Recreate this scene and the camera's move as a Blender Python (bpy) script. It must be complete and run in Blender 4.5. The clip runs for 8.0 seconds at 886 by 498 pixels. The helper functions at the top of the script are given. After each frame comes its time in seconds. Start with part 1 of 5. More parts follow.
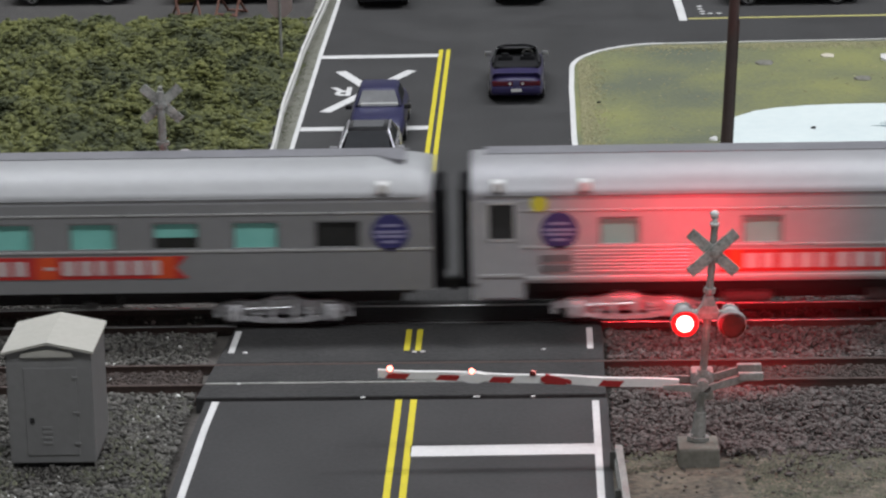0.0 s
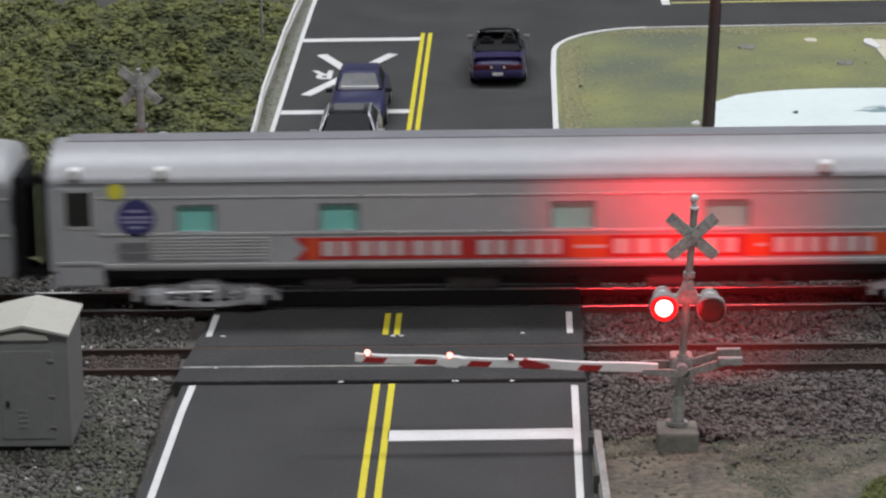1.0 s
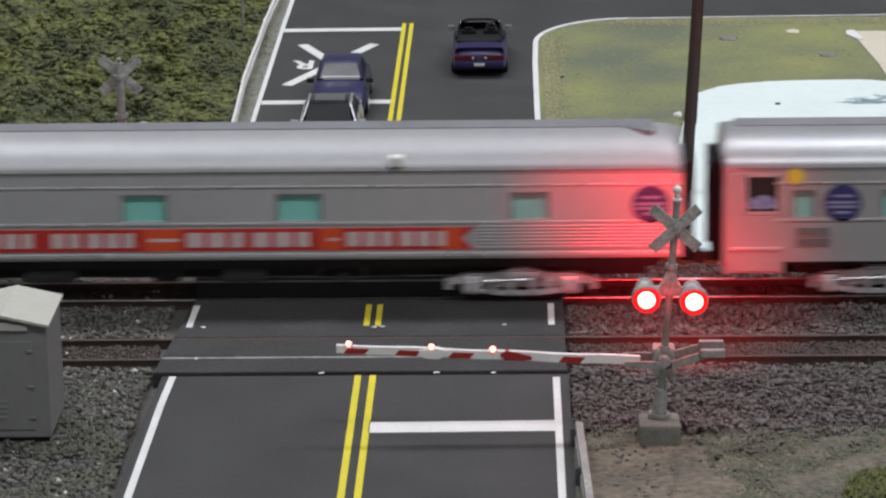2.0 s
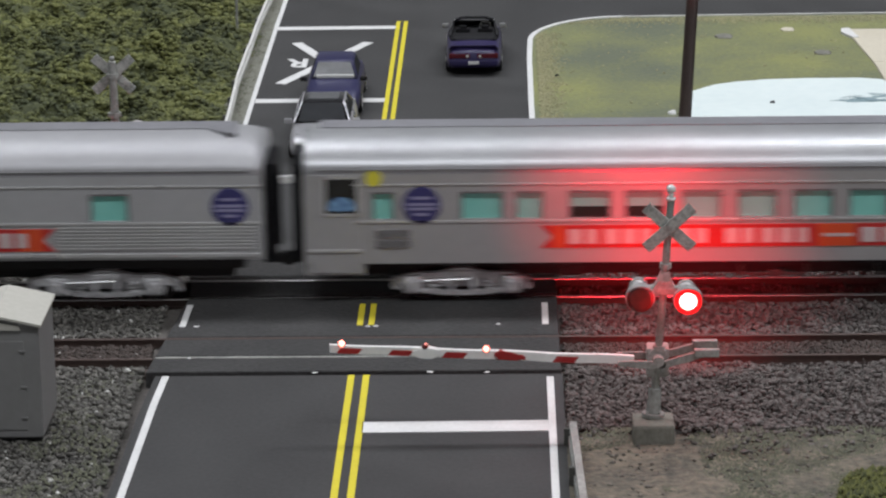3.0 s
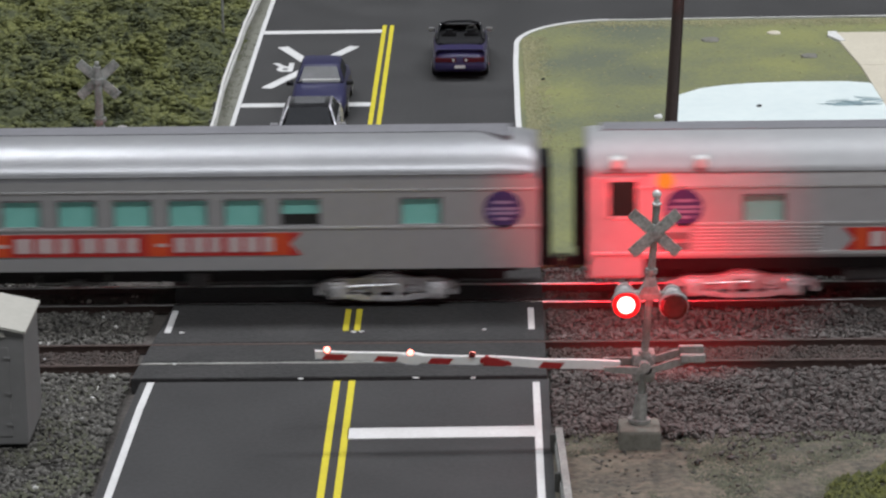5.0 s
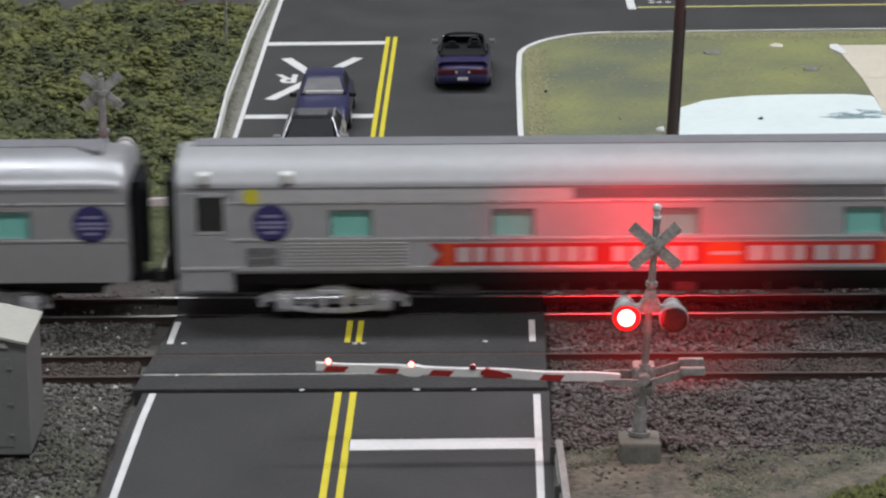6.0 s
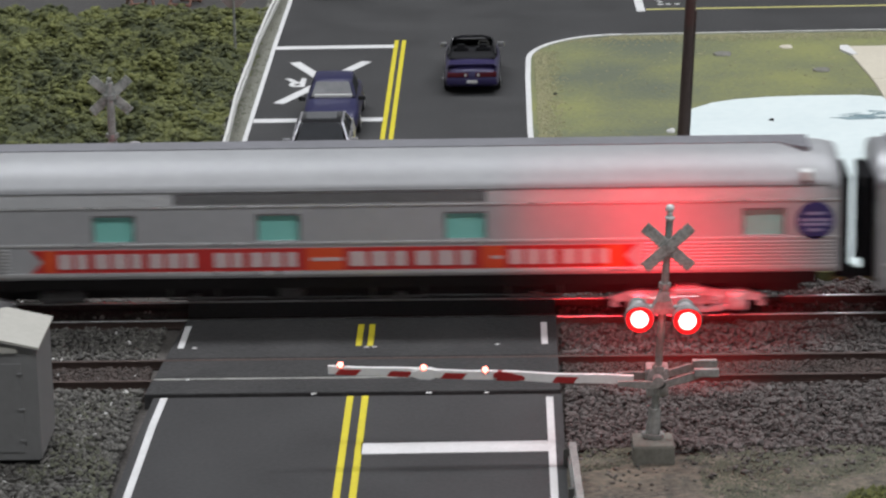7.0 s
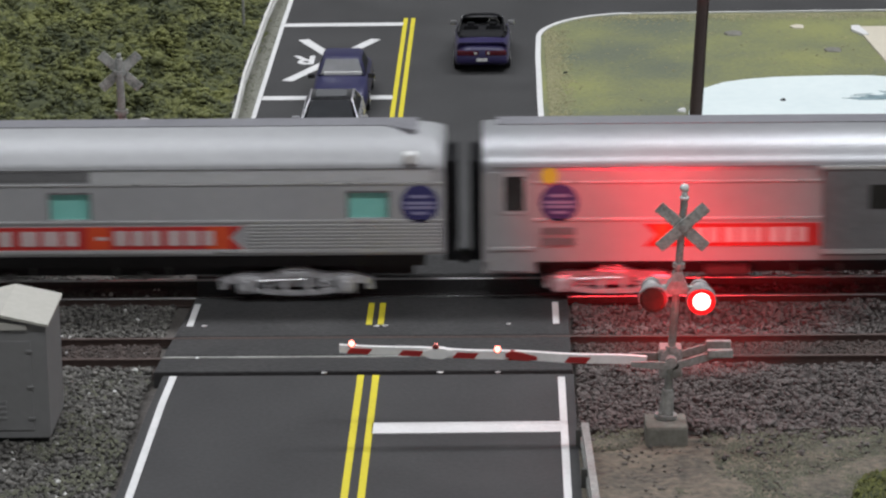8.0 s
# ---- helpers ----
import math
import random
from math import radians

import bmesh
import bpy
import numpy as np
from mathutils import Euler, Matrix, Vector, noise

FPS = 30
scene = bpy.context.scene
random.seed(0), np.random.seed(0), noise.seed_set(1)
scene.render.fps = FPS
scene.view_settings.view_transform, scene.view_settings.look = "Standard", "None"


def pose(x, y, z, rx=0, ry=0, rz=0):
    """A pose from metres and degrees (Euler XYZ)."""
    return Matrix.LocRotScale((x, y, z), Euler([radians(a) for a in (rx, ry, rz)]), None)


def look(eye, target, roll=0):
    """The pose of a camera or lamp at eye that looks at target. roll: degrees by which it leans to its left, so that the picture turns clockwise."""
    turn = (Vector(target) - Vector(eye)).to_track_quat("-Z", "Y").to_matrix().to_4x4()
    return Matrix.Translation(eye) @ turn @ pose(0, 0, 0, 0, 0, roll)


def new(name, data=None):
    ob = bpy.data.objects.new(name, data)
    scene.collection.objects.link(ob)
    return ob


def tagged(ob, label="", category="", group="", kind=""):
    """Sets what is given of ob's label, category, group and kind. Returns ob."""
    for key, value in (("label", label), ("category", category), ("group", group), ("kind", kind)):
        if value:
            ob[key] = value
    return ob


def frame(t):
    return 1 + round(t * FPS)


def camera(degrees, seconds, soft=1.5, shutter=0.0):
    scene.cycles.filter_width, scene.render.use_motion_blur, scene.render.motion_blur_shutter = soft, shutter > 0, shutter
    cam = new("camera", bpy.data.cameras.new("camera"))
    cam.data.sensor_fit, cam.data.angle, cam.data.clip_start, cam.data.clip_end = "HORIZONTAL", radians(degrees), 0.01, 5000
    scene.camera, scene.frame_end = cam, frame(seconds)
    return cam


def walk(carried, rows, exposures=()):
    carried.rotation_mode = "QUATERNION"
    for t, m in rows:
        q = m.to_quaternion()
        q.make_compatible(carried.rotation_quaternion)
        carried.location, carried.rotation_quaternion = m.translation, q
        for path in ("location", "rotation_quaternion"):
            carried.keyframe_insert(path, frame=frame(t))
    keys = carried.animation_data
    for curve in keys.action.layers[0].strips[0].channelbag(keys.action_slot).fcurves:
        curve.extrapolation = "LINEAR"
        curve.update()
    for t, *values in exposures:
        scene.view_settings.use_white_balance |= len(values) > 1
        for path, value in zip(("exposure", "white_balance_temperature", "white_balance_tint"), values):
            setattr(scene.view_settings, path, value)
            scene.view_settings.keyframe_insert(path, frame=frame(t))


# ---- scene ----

# A model railway in 1:87: all sizes below are written at full scale and shrunk by S.
S = 1 / 87.0
cam = camera(16.2, 8.0, soft=2.3, shutter=0.75)
PATH = [
    (0, (3.207, -67.720, 22.552), (0.594, 9.260, 0.939), -1.24),
    (0.2, (3.315, -67.634, 22.533), (0.685, 9.326, 0.847), -1.14),
    (0.5, (3.395, -67.520, 22.496), (0.996, 9.389, 0.603), -0.98),
    (0.8, (3.384, -67.425, 22.446), (1.078, 9.482, 0.536), -1.00),
    (1, (3.364, -67.366, 22.404), (1.103, 9.522, 0.426), -1.02),
    (1.2, (3.332, -67.312, 22.359), (1.258, 9.566, 0.325), -0.92),
    (1.5, (3.302, -67.231, 22.318), (1.393, 9.627, 0.200), -0.76),
    (1.8, (3.306, -67.147, 22.324), (1.503, 9.670, 0.056), -0.77),
    (2, (3.309, -67.092, 22.332), (1.573, 9.743, 0.118), -0.77),
    (2.2, (3.304, -67.034, 22.361), (1.613, 9.809, 0.173), -0.83),
    (3.3, (3.389, -66.847, 22.308), (1.852, 9.961, -0.015), -0.70),
    (3.5, (3.396, -66.783, 22.283), (1.926, 10.017, -0.068), -0.65),
    (3.8, (3.376, -66.712, 22.211), (2.024, 10.042, -0.306), -0.76),
    (4, (3.364, -66.700, 22.183), (1.908, 10.040, -0.374), -0.83),
    (4.2, (3.384, -66.703, 22.194), (1.909, 10.061, -0.281), -0.85),
    (4.5, (3.426, -66.703, 22.253), (1.957, 10.082, -0.152), -0.88),
    (4.7, (3.416, -66.720, 22.297), (2.013, 10.084, -0.048), -0.88),
    (5.8, (3.511, -66.949, 22.555), (2.138, 9.929, 0.468), -0.65),
    (6, (3.516, -66.995, 22.526), (2.047, 9.897, 0.494), -0.68),
    (6.2, (3.558, -66.981, 22.498), (1.972, 9.945, 0.592), -0.89),
    (6.5, (3.623, -66.918, 22.462), (1.965, 10.043, 0.684), -1.20),
    (6.8, (3.515, -66.816, 22.402), (1.911, 10.143, 0.614), -1.10),
    (7, (3.404, -66.727, 22.364), (1.761, 10.206, 0.487), -1.03),
    (7.2, (3.341, -66.633, 22.333), (1.695, 10.281, 0.389), -0.99),
    (7.5, (3.303, -66.487, 22.295), (1.679, 10.361, 0.119), -0.92),
    (7.8, (3.228, -66.372, 22.255), (1.530, 10.431, -0.068), -0.81),
    (8, (3.161, -66.311, 22.229), (1.477, 10.475, -0.154), -0.73),
]
walk(cam, [(t, look([c * S for c in e], [c * S for c in g], roll)) for t, e, g, roll in PATH])

# ---- light ----
world = bpy.data.worlds.new("world")
scene.world = world
world.use_nodes = True
world.node_tree.nodes["Background"].inputs[0].default_value = (0.8, 0.85, 0.9, 1)
world.node_tree.nodes["Background"].inputs[1].default_value = 0.05
scene.view_settings.exposure = 0.0


def area_lamp(x, y, z, sx, sy, power, colour=(0.925, 0.945, 1.0)):
    d = bpy.data.lights.new("ceiling_lamp", "AREA")
    d.shape, d.size, d.size_y, d.energy, d.color = "RECTANGLE", sx, sy, power, colour
    ob = new("ceiling_lamp", d)
    ob.matrix_basis = pose(x, y, z)
    return ob


LAMPS = [(0.05, -0.9, 16.5), (1.5, -0.9, 16.5), (-0.8, 0.68, 24.0), (0.8, 0.68, 24.0)]
for lx, ly, watts in LAMPS:
    area_lamp(lx, ly, 1.75, 1.3, 0.3, watts)


def red_spot(x, y, z, tx, ty, tz, power, angle):
    d = bpy.data.lights.new("signal_light_and_bloom", "SPOT")
    d.energy, d.color, d.spot_size, d.spot_blend, d.shadow_soft_size = power, (1, 0.015, 0.03), radians(angle), 1.0, 0.002
    ob = new("signal_light_and_bloom", d)
    ob.matrix_basis = look((x * S, y * S, z * S), (tx * S, ty * S, tz * S))
    return ob


def red_point(x, y, z, power):
    d = bpy.data.lights.new("added_signal_glow", "POINT")
    d.energy, d.color, d.shadow_soft_size = power, (1, 0.015, 0.03), 0.003
    ob = new("added_signal_glow", d)
    ob.location = (x * S, y * S, z * S)
    return ob


# rear lamps of the near signal shine on the passing train
for dx in (-0.5, 0.5):
    red_spot(6.62 + dx, -3.42, 3.12, 7.0 + dx * 2.2, 5.0, 2.5, 0.215, 41)
# extra red spots put lamp light and lens bloom on the ballast
for dx in (-0.5, 0.5):
    red_spot(6.62 + dx, -3.45, 3.1, 7.6 + dx * 1.2, 4.0, 0.0, 0.26, 45)
# added points tint mast, mechanism and ballast like the lamps' red bloom
for dx in (-0.5, 0.5):
    red_point(6.62 + dx, -3.45, 3.0, 0.006)
red_point(6.62, -5.0, 3.1, 0.0028)
# added points before the far mast redden the lower crossbuck boards
for dx in (-0.45, 0.45):
    red_point(-6.6 + dx, 9.2, 2.7, 0.0008)


# ---- materials ----
def mat(name, c1, c2=None, rough=0.6, metal=0.0, size=1.0, fine=0.15, mix=0.5, bump=0.2, bump_size=None,
        island=0.0, spec=0.5, coat=0.0, sheen_var=0.12, stretch=None, grain=0.5):
    """Two-scale mottled surface; size and fine are full-scale metres of the two noises."""
    m = bpy.data.materials.new(name)
    m.use_nodes = True
    nt = m.node_tree
    b = nt.nodes["Principled BSDF"]
    c2 = c2 or tuple(v * 0.72 for v in c1)
    tc = nt.nodes.new("ShaderNodeTexCoord")
    n1 = nt.nodes.new("ShaderNodeTexNoise")
    n1.inputs["Scale"].default_value, n1.inputs["Detail"].default_value = 1 / (size * S), 5
    n2 = nt.nodes.new("ShaderNodeTexNoise")
    n2.inputs["Scale"].default_value, n2.inputs["Detail"].default_value = 1 / (fine * S), 3
    for n in (n1, n2):
        nt.links.new(tc.outputs["Object"], n.inputs["Vector"])
    if stretch:
        mp = nt.nodes.new("ShaderNodeMapping")
        mp.inputs["Scale"].default_value = stretch
        nt.links.new(tc.outputs["Object"], mp.inputs["Vector"])
        nt.links.new(mp.outputs[0], n1.inputs["Vector"])
    add = nt.nodes.new("ShaderNodeMath")
    add.operation = "MULTIPLY_ADD"
    add.inputs[1].default_value = grain
    nt.links.new(n2.outputs["Fac"], add.inputs[0])
    half = nt.nodes.new("ShaderNodeMath")
    half.operation = "MULTIPLY"
    half.inputs[1].default_value = 1 - grain
    nt.links.new(n1.outputs["Fac"], half.inputs[0])
    nt.links.new(half.outputs[0], add.inputs[2])
    last = add.outputs[0]
    if island:
        g = nt.nodes.new("ShaderNodeNewGeometry")
        isl = nt.nodes.new("ShaderNodeMath")
        isl.operation = "MULTIPLY_ADD"
        isl.inputs[1].default_value = island
        nt.links.new(g.outputs["Random Per Island"], isl.inputs[0])
        off = nt.nodes.new("ShaderNodeMath")
        off.operation = "SUBTRACT"
        off.inputs[1].default_value = island / 2
        nt.links.new(last, off.inputs[0])
        nt.links.new(off.outputs[0], isl.inputs[2])
        last = isl.outputs[0]
    ramp = nt.nodes.new("ShaderNodeValToRGB")
    e = ramp.color_ramp.elements
    e[0].position, e[1].position = 0.5 - mix * 0.5, 0.5 + mix * 0.5
    e[0].color, e[1].color = (*c2, 1), (*c1, 1)
    nt.links.new(last, ramp.inputs[0])
    nt.links.new(ramp.outputs[0], b.inputs["Base Color"])
    b.inputs["Metallic"].default_value = metal
    b.inputs["Specular IOR Level"].default_value = spec
    b.inputs["Coat Weight"].default_value = coat
    rr = nt.nodes.new("ShaderNodeMapRange")
    rr.inputs[3].default_value, rr.inputs[4].default_value = max(0.03, rough - sheen_var), min(1, rough + sheen_var)
    nt.links.new(n1.outputs["Fac"], rr.inputs[0])
    nt.links.new(rr.outputs[0], b.inputs["Roughness"])
    if bump:
        bp = nt.nodes.new("ShaderNodeBump")
        bp.inputs["Strength"].default_value = bump
        bp.inputs["Distance"].default_value = (bump_size or fine) * S * 0.5
        nt.links.new(n2.outputs["Fac"], bp.inputs["Height"])
        nt.links.new(bp.outputs[0], b.inputs["Normal"])
    return m


def glow(name, colour, strength):
    m = bpy.data.materials.new(name)
    m.use_nodes = True
    b = m.node_tree.nodes["Principled BSDF"]
    b.inputs["Base Color"].default_value = (0.3, 0.02, 0.02, 1)
    b.inputs["Emission Color"].default_value = (*colour, 1)
    b.inputs["Emission Strength"].default_value = strength
    return m


M_ASPHALT = mat("asphalt", (0.050, 0.0495, 0.0495), (0.029, 0.0287, 0.0287), 0.78, spec=0.35, size=2.6, fine=0.11, bump=0.14, mix=0.32, grain=0.35)
M_PANEL = mat("crossing_rubber", (0.050, 0.049, 0.048), (0.024, 0.024, 0.024), 0.78, spec=0.3, size=1.4, fine=0.11, bump=0.5, mix=0.32)
M_FLANGE = mat("scuffed_pale_strip", (0.36, 0.36, 0.33), (0.10, 0.10, 0.095), 0.6, size=0.4, fine=0.07, mix=0.35)
M_BLACK = mat("black_gap", (0.012, 0.012, 0.012), (0.006, 0.006, 0.006), 0.8)
M_WHITE = mat("white_road_paint", (0.68, 0.68, 0.67), (0.5, 0.5, 0.49), 0.65, size=0.9, fine=0.1, bump=0.15)
M_YELLOW = mat("yellow_road_paint", (0.66, 0.57, 0.022), (0.5, 0.43, 0.025), 0.6, size=0.8, fine=0.1, bump=0.15)
M_DULLYEL = mat("faded_yellow_paint", (0.52, 0.48, 0.16), (0.34, 0.32, 0.12), 0.7, size=0.8, fine=0.1)
M_RAIL = mat("weathered_rail", (0.085, 0.058, 0.048), (0.045, 0.03, 0.026), 0.6, metal=0.3, size=1.5, fine=0.1)
M_RAILTOP = mat("polished_rail", (0.72, 0.71, 0.70), (0.6, 0.59, 0.58), 0.36, metal=1.0, size=0.6, fine=0.08, bump=0.01, sheen_var=0.03)
M_TIE = mat("creosoted_tie", (0.07, 0.045, 0.035), (0.035, 0.024, 0.02), 0.85, size=0.8, fine=0.08, bump=0.5)
M_SOIL = mat("ballast_soil", (0.11, 0.10, 0.09), (0.045, 0.04, 0.036), 0.9, size=0.8, fine=0.12, bump=0.8, mix=0.5)
M_DIRT = mat("sandy_dirt", (0.19, 0.16, 0.12), (0.05, 0.05, 0.04), 0.95, size=1.5, fine=0.2, bump=1.0, mix=0.3)
M_STONE_L = mat("grey_ballast", (0.168, 0.161, 0.143), (0.040, 0.038, 0.034), 0.85, size=1.3, fine=0.06, bump=0.5, island=0.6, mix=0.75)
M_STONE_R = mat("brown_ballast", (0.15, 0.134, 0.125), (0.066, 0.058, 0.053), 0.9, size=1.1, fine=0.06, bump=0.6, island=0.4, mix=0.6)
M_FILL = mat("dark_track_fill", (0.095, 0.072, 0.062), (0.03, 0.024, 0.021), 0.9, size=0.8, fine=0.06, bump=0.5, island=0.4, mix=0.6)
M_PEBBLE = mat("dusty_pebble", (0.17, 0.15, 0.125), (0.06, 0.056, 0.05), 0.9, size=0.8, fine=0.06, island=0.6, mix=0.8)
M_MOSS = mat("grey_green_moss", (0.115, 0.116, 0.076), (0.046, 0.05, 0.034), 0.95, size=0.9, fine=0.12, island=0.5, mix=0.6)
M_TURF = mat("foam_turf_ground", (0.075, 0.085, 0.033), (0.03, 0.036, 0.016), 0.95, size=1.1, fine=0.18, bump=1.0, mix=0.5)
M_TUFT = mat("foam_turf", (0.158, 0.168, 0.054), (0.044, 0.053, 0.024), 0.95, size=2.4, fine=0.3, bump=0.6, island=0.14, mix=0.26, grain=0.25)
M_BUSH = mat("yellow_green_foam", (0.115, 0.122, 0.022), (0.02, 0.025, 0.008), 0.95, size=0.8, fine=0.1, bump=0.6, island=0.5, mix=0.8)
M_LAWN = mat("static_grass", (0.205, 0.213, 0.082), (0.108, 0.121, 0.080), 0.95, size=5.0, fine=0.16, bump=0.6, mix=0.22, grain=0.25)
M_LAWNTUFT = mat("dry_grass", (0.29, 0.275, 0.15), (0.19, 0.185, 0.105), 0.95, size=2.0, fine=0.1, island=0.6, mix=0.8)
M_PLASTER = mat("pale_plaster", (0.66, 0.72, 0.70), (0.54, 0.62, 0.62), 0.6, size=3.0, fine=0.4, bump=0.12, mix=0.6)
M_STAIN = mat("blue_grey_stain", (0.24, 0.34, 0.36), (0.14, 0.2, 0.22), 0.6, size=0.7, fine=0.1)
M_CONCRETE = mat("beige_concrete", (0.56, 0.52, 0.42), (0.44, 0.40, 0.32), 0.85, size=1.8, fine=0.12, bump=0.2)
M_GREYCON = mat("grey_concrete", (0.21, 0.205, 0.175), (0.10, 0.098, 0.08), 0.85, size=0.7, fine=0.1, bump=0.3)
M_PAVE = mat("grey_pavement", (0.068, 0.065, 0.061), (0.03, 0.028, 0.027), 0.9, size=1.2, fine=0.15, bump=0.4)
M_SHOULDER = mat("pale_gravel_shoulder", (0.22, 0.22, 0.18), (0.12, 0.122, 0.098), 0.95, size=0.6, fine=0.09, bump=1.0, mix=0.4)
M_SHED = mat("grey_shed_plastic", (0.19, 0.19, 0.186), (0.155, 0.154, 0.15), 0.7, size=1.1, fine=0.2, bump=0.08)
M_SHEDROOF = mat("pale_roof_plastic", (0.43, 0.42, 0.375), (0.35, 0.34, 0.30), 0.7, size=0.8, fine=0.15, bump=0.1)
M_SILVER = mat("aluminium_paint", (0.49, 0.495, 0.50), (0.42, 0.425, 0.43), 0.40, metal=0.35, size=2.5, fine=0.3, bump=0.03, sheen_var=0.05)
M_SILVER_WARM = mat("warm_aluminium_paint", (0.44, 0.438, 0.435), (0.38, 0.378, 0.375), 0.40, metal=0.35, size=2.5, fine=0.3, bump=0.03, sheen_var=0.05)
# first carriage's silver, darkened to carry the weaker light at the left
M_SILVER_DIM = mat("dimmed_aluminium_paint", (0.29, 0.292, 0.292), (0.25, 0.252, 0.252), 0.45, metal=0.3, size=2.5, fine=0.3, bump=0.03, sheen_var=0.05)
M_ROOFDULL = mat("dull_grey_roof", (0.345, 0.35, 0.355), (0.285, 0.29, 0.295), 0.44, metal=0.1, size=2.0, fine=0.3, bump=0.05, sheen_var=0.06)
M_ROOF = mat("silver_roof", (0.33, 0.33, 0.34), (0.28, 0.28, 0.29), 0.45, metal=0.25, size=2.0, fine=0.3, bump=0.03, sheen_var=0.05)
M_ROOFGLOSS = mat("glossy_silver_roof", (0.36, 0.365, 0.375), (0.295, 0.30, 0.31), 0.35, metal=0.42, size=2.0, fine=0.3, bump=0.03, sheen_var=0.04)
M_ROOFTOP = mat("grey_roof_walk", (0.20, 0.20, 0.215), (0.13, 0.13, 0.14), 0.6, size=1.6, fine=0.2)
M_STRIP = mat("bright_trim", (0.72, 0.72, 0.71), (0.58, 0.58, 0.57), 0.3, metal=0.6, size=2.0, fine=0.2)
M_BAND = mat("dark_grey_letterboard", (0.19, 0.19, 0.19), (0.15, 0.15, 0.15), 0.5, metal=0.2, size=2.0, fine=0.3)
M_LETTERBOARD = mat("light_letterboard", (0.60, 0.61, 0.61), (0.53, 0.54, 0.54), 0.45, metal=0.2, size=2.0, fine=0.3)
M_TEAL = mat("teal_tinted_glazing", (0.25, 0.61, 0.53), (0.20, 0.54, 0.47), 0.25, size=0.8, fine=0.3, bump=0, sheen_var=0.03)
M_DARKGLASS = mat("dark_glazing", (0.03, 0.03, 0.028), (0.02, 0.02, 0.018), 0.15, size=0.8, fine=0.3, bump=0, sheen_var=0.03)
M_BANNER = mat("red_banner", (0.50, 0.028, 0.024), (0.42, 0.022, 0.02), 0.45, size=1.5, fine=0.3, bump=0.02)
M_ORANGE = mat("orange_banner_end", (0.68, 0.09, 0.02), (0.6, 0.06, 0.02), 0.45, size=0.6, fine=0.2, bump=0.02)
M_LETTER = mat("pale_lettering", (0.62, 0.50, 0.49), (0.54, 0.42, 0.41), 0.5, size=0.6, fine=0.2, bump=0.02)
M_LOGO = mat("blue_disc", (0.045, 0.04, 0.16), (0.03, 0.03, 0.11), 0.45, size=0.4, fine=0.1, bump=0.02)
M_LOGOBAR = mat("lilac_bars", (0.30, 0.29, 0.44), (0.22, 0.21, 0.34), 0.5, size=0.4, fine=0.1, bump=0.02)
M_BLUE = mat("pale_blue_patch", (0.22, 0.42, 0.62), (0.06, 0.12, 0.28), 0.5, size=0.3, fine=0.15, bump=0.02, mix=0.3)
M_DOT = mat("yellow_disc", (0.72, 0.66, 0.05), (0.6, 0.55, 0.05), 0.5, size=0.3, fine=0.1, bump=0.02)
M_TRUCK = mat("silver_truck_frame", (0.84, 0.84, 0.85), (0.34, 0.34, 0.345), 0.30, metal=0.4, size=0.5, fine=0.12, mix=0.4)
M_UNDER = mat("black_underframe", (0.034, 0.033, 0.033), (0.018, 0.018, 0.018), 0.8, spec=0.3, size=0.8, fine=0.15)
M_UNDERGREY = mat("dusty_grey_equipment", (0.13, 0.128, 0.126), (0.05, 0.049, 0.048), 0.6, metal=0.2, size=0.6, fine=0.12, mix=0.6)
M_RUBBER = mat("black_rubber", (0.016, 0.016, 0.018), (0.009, 0.009, 0.01), 0.85, spec=0.2, size=0.5, fine=0.1)
M_MAST = mat("worn_silver_mast", (0.44, 0.45, 0.43), (0.17, 0.17, 0.155), 0.5, metal=0.35, size=0.35, fine=0.08, mix=0.45)
M_BUCK = mat("weathered_crossbuck", (0.46, 0.47, 0.44), (0.14, 0.155, 0.14), 0.6, metal=0.1, size=0.3, fine=0.07, mix=0.3)
M_GATEWHITE = mat("white_gate_paint", (0.78, 0.78, 0.76), (0.66, 0.66, 0.64), 0.5, size=0.6, fine=0.1)
M_GATERED = mat("red_gate_paint", (0.36, 0.018, 0.018), (0.26, 0.014, 0.014), 0.5, size=0.6, fine=0.1)
M_DARKLENS = mat("unlit_red_lens", (0.15, 0.008, 0.008), (0.08, 0.004, 0.004), 0.18, size=0.3, fine=0.1, bump=0, coat=0.5)
M_HEAD = mat("black_lamp_head", (0.03, 0.02, 0.02), (0.015, 0.01, 0.01), 0.5, size=0.3, fine=0.1)
M_HOOD = mat("silver_lamp_hood", (0.42, 0.40, 0.39), (0.28, 0.26, 0.26), 0.5, metal=0.2, size=0.3, fine=0.1)
M_POLE = mat("dark_brown_pole", (0.052, 0.032, 0.028), (0.03, 0.018, 0.016), 0.7, size=0.5, fine=0.1, bump=0.3)
M_GUARD = mat("white_guardrail_paint", (0.66, 0.66, 0.63), (0.46, 0.46, 0.43), 0.6, size=0.7, fine=0.1)
M_GUARDPOST = mat("dark_guardrail_post", (0.10, 0.10, 0.09), (0.05, 0.05, 0.045), 0.8, size=0.4, fine=0.1)
M_PURPLE = mat("purple_car_paint", (0.022, 0.016, 0.078), (0.017, 0.012, 0.058), 0.36, size=0.8, fine=0.2, bump=0, coat=0.25, sheen_var=0.04)
M_NAVY = mat("navy_car_paint", (0.022, 0.022, 0.075), (0.017, 0.017, 0.055), 0.42, size=0.8, fine=0.2, bump=0, coat=0.15, sheen_var=0.04)
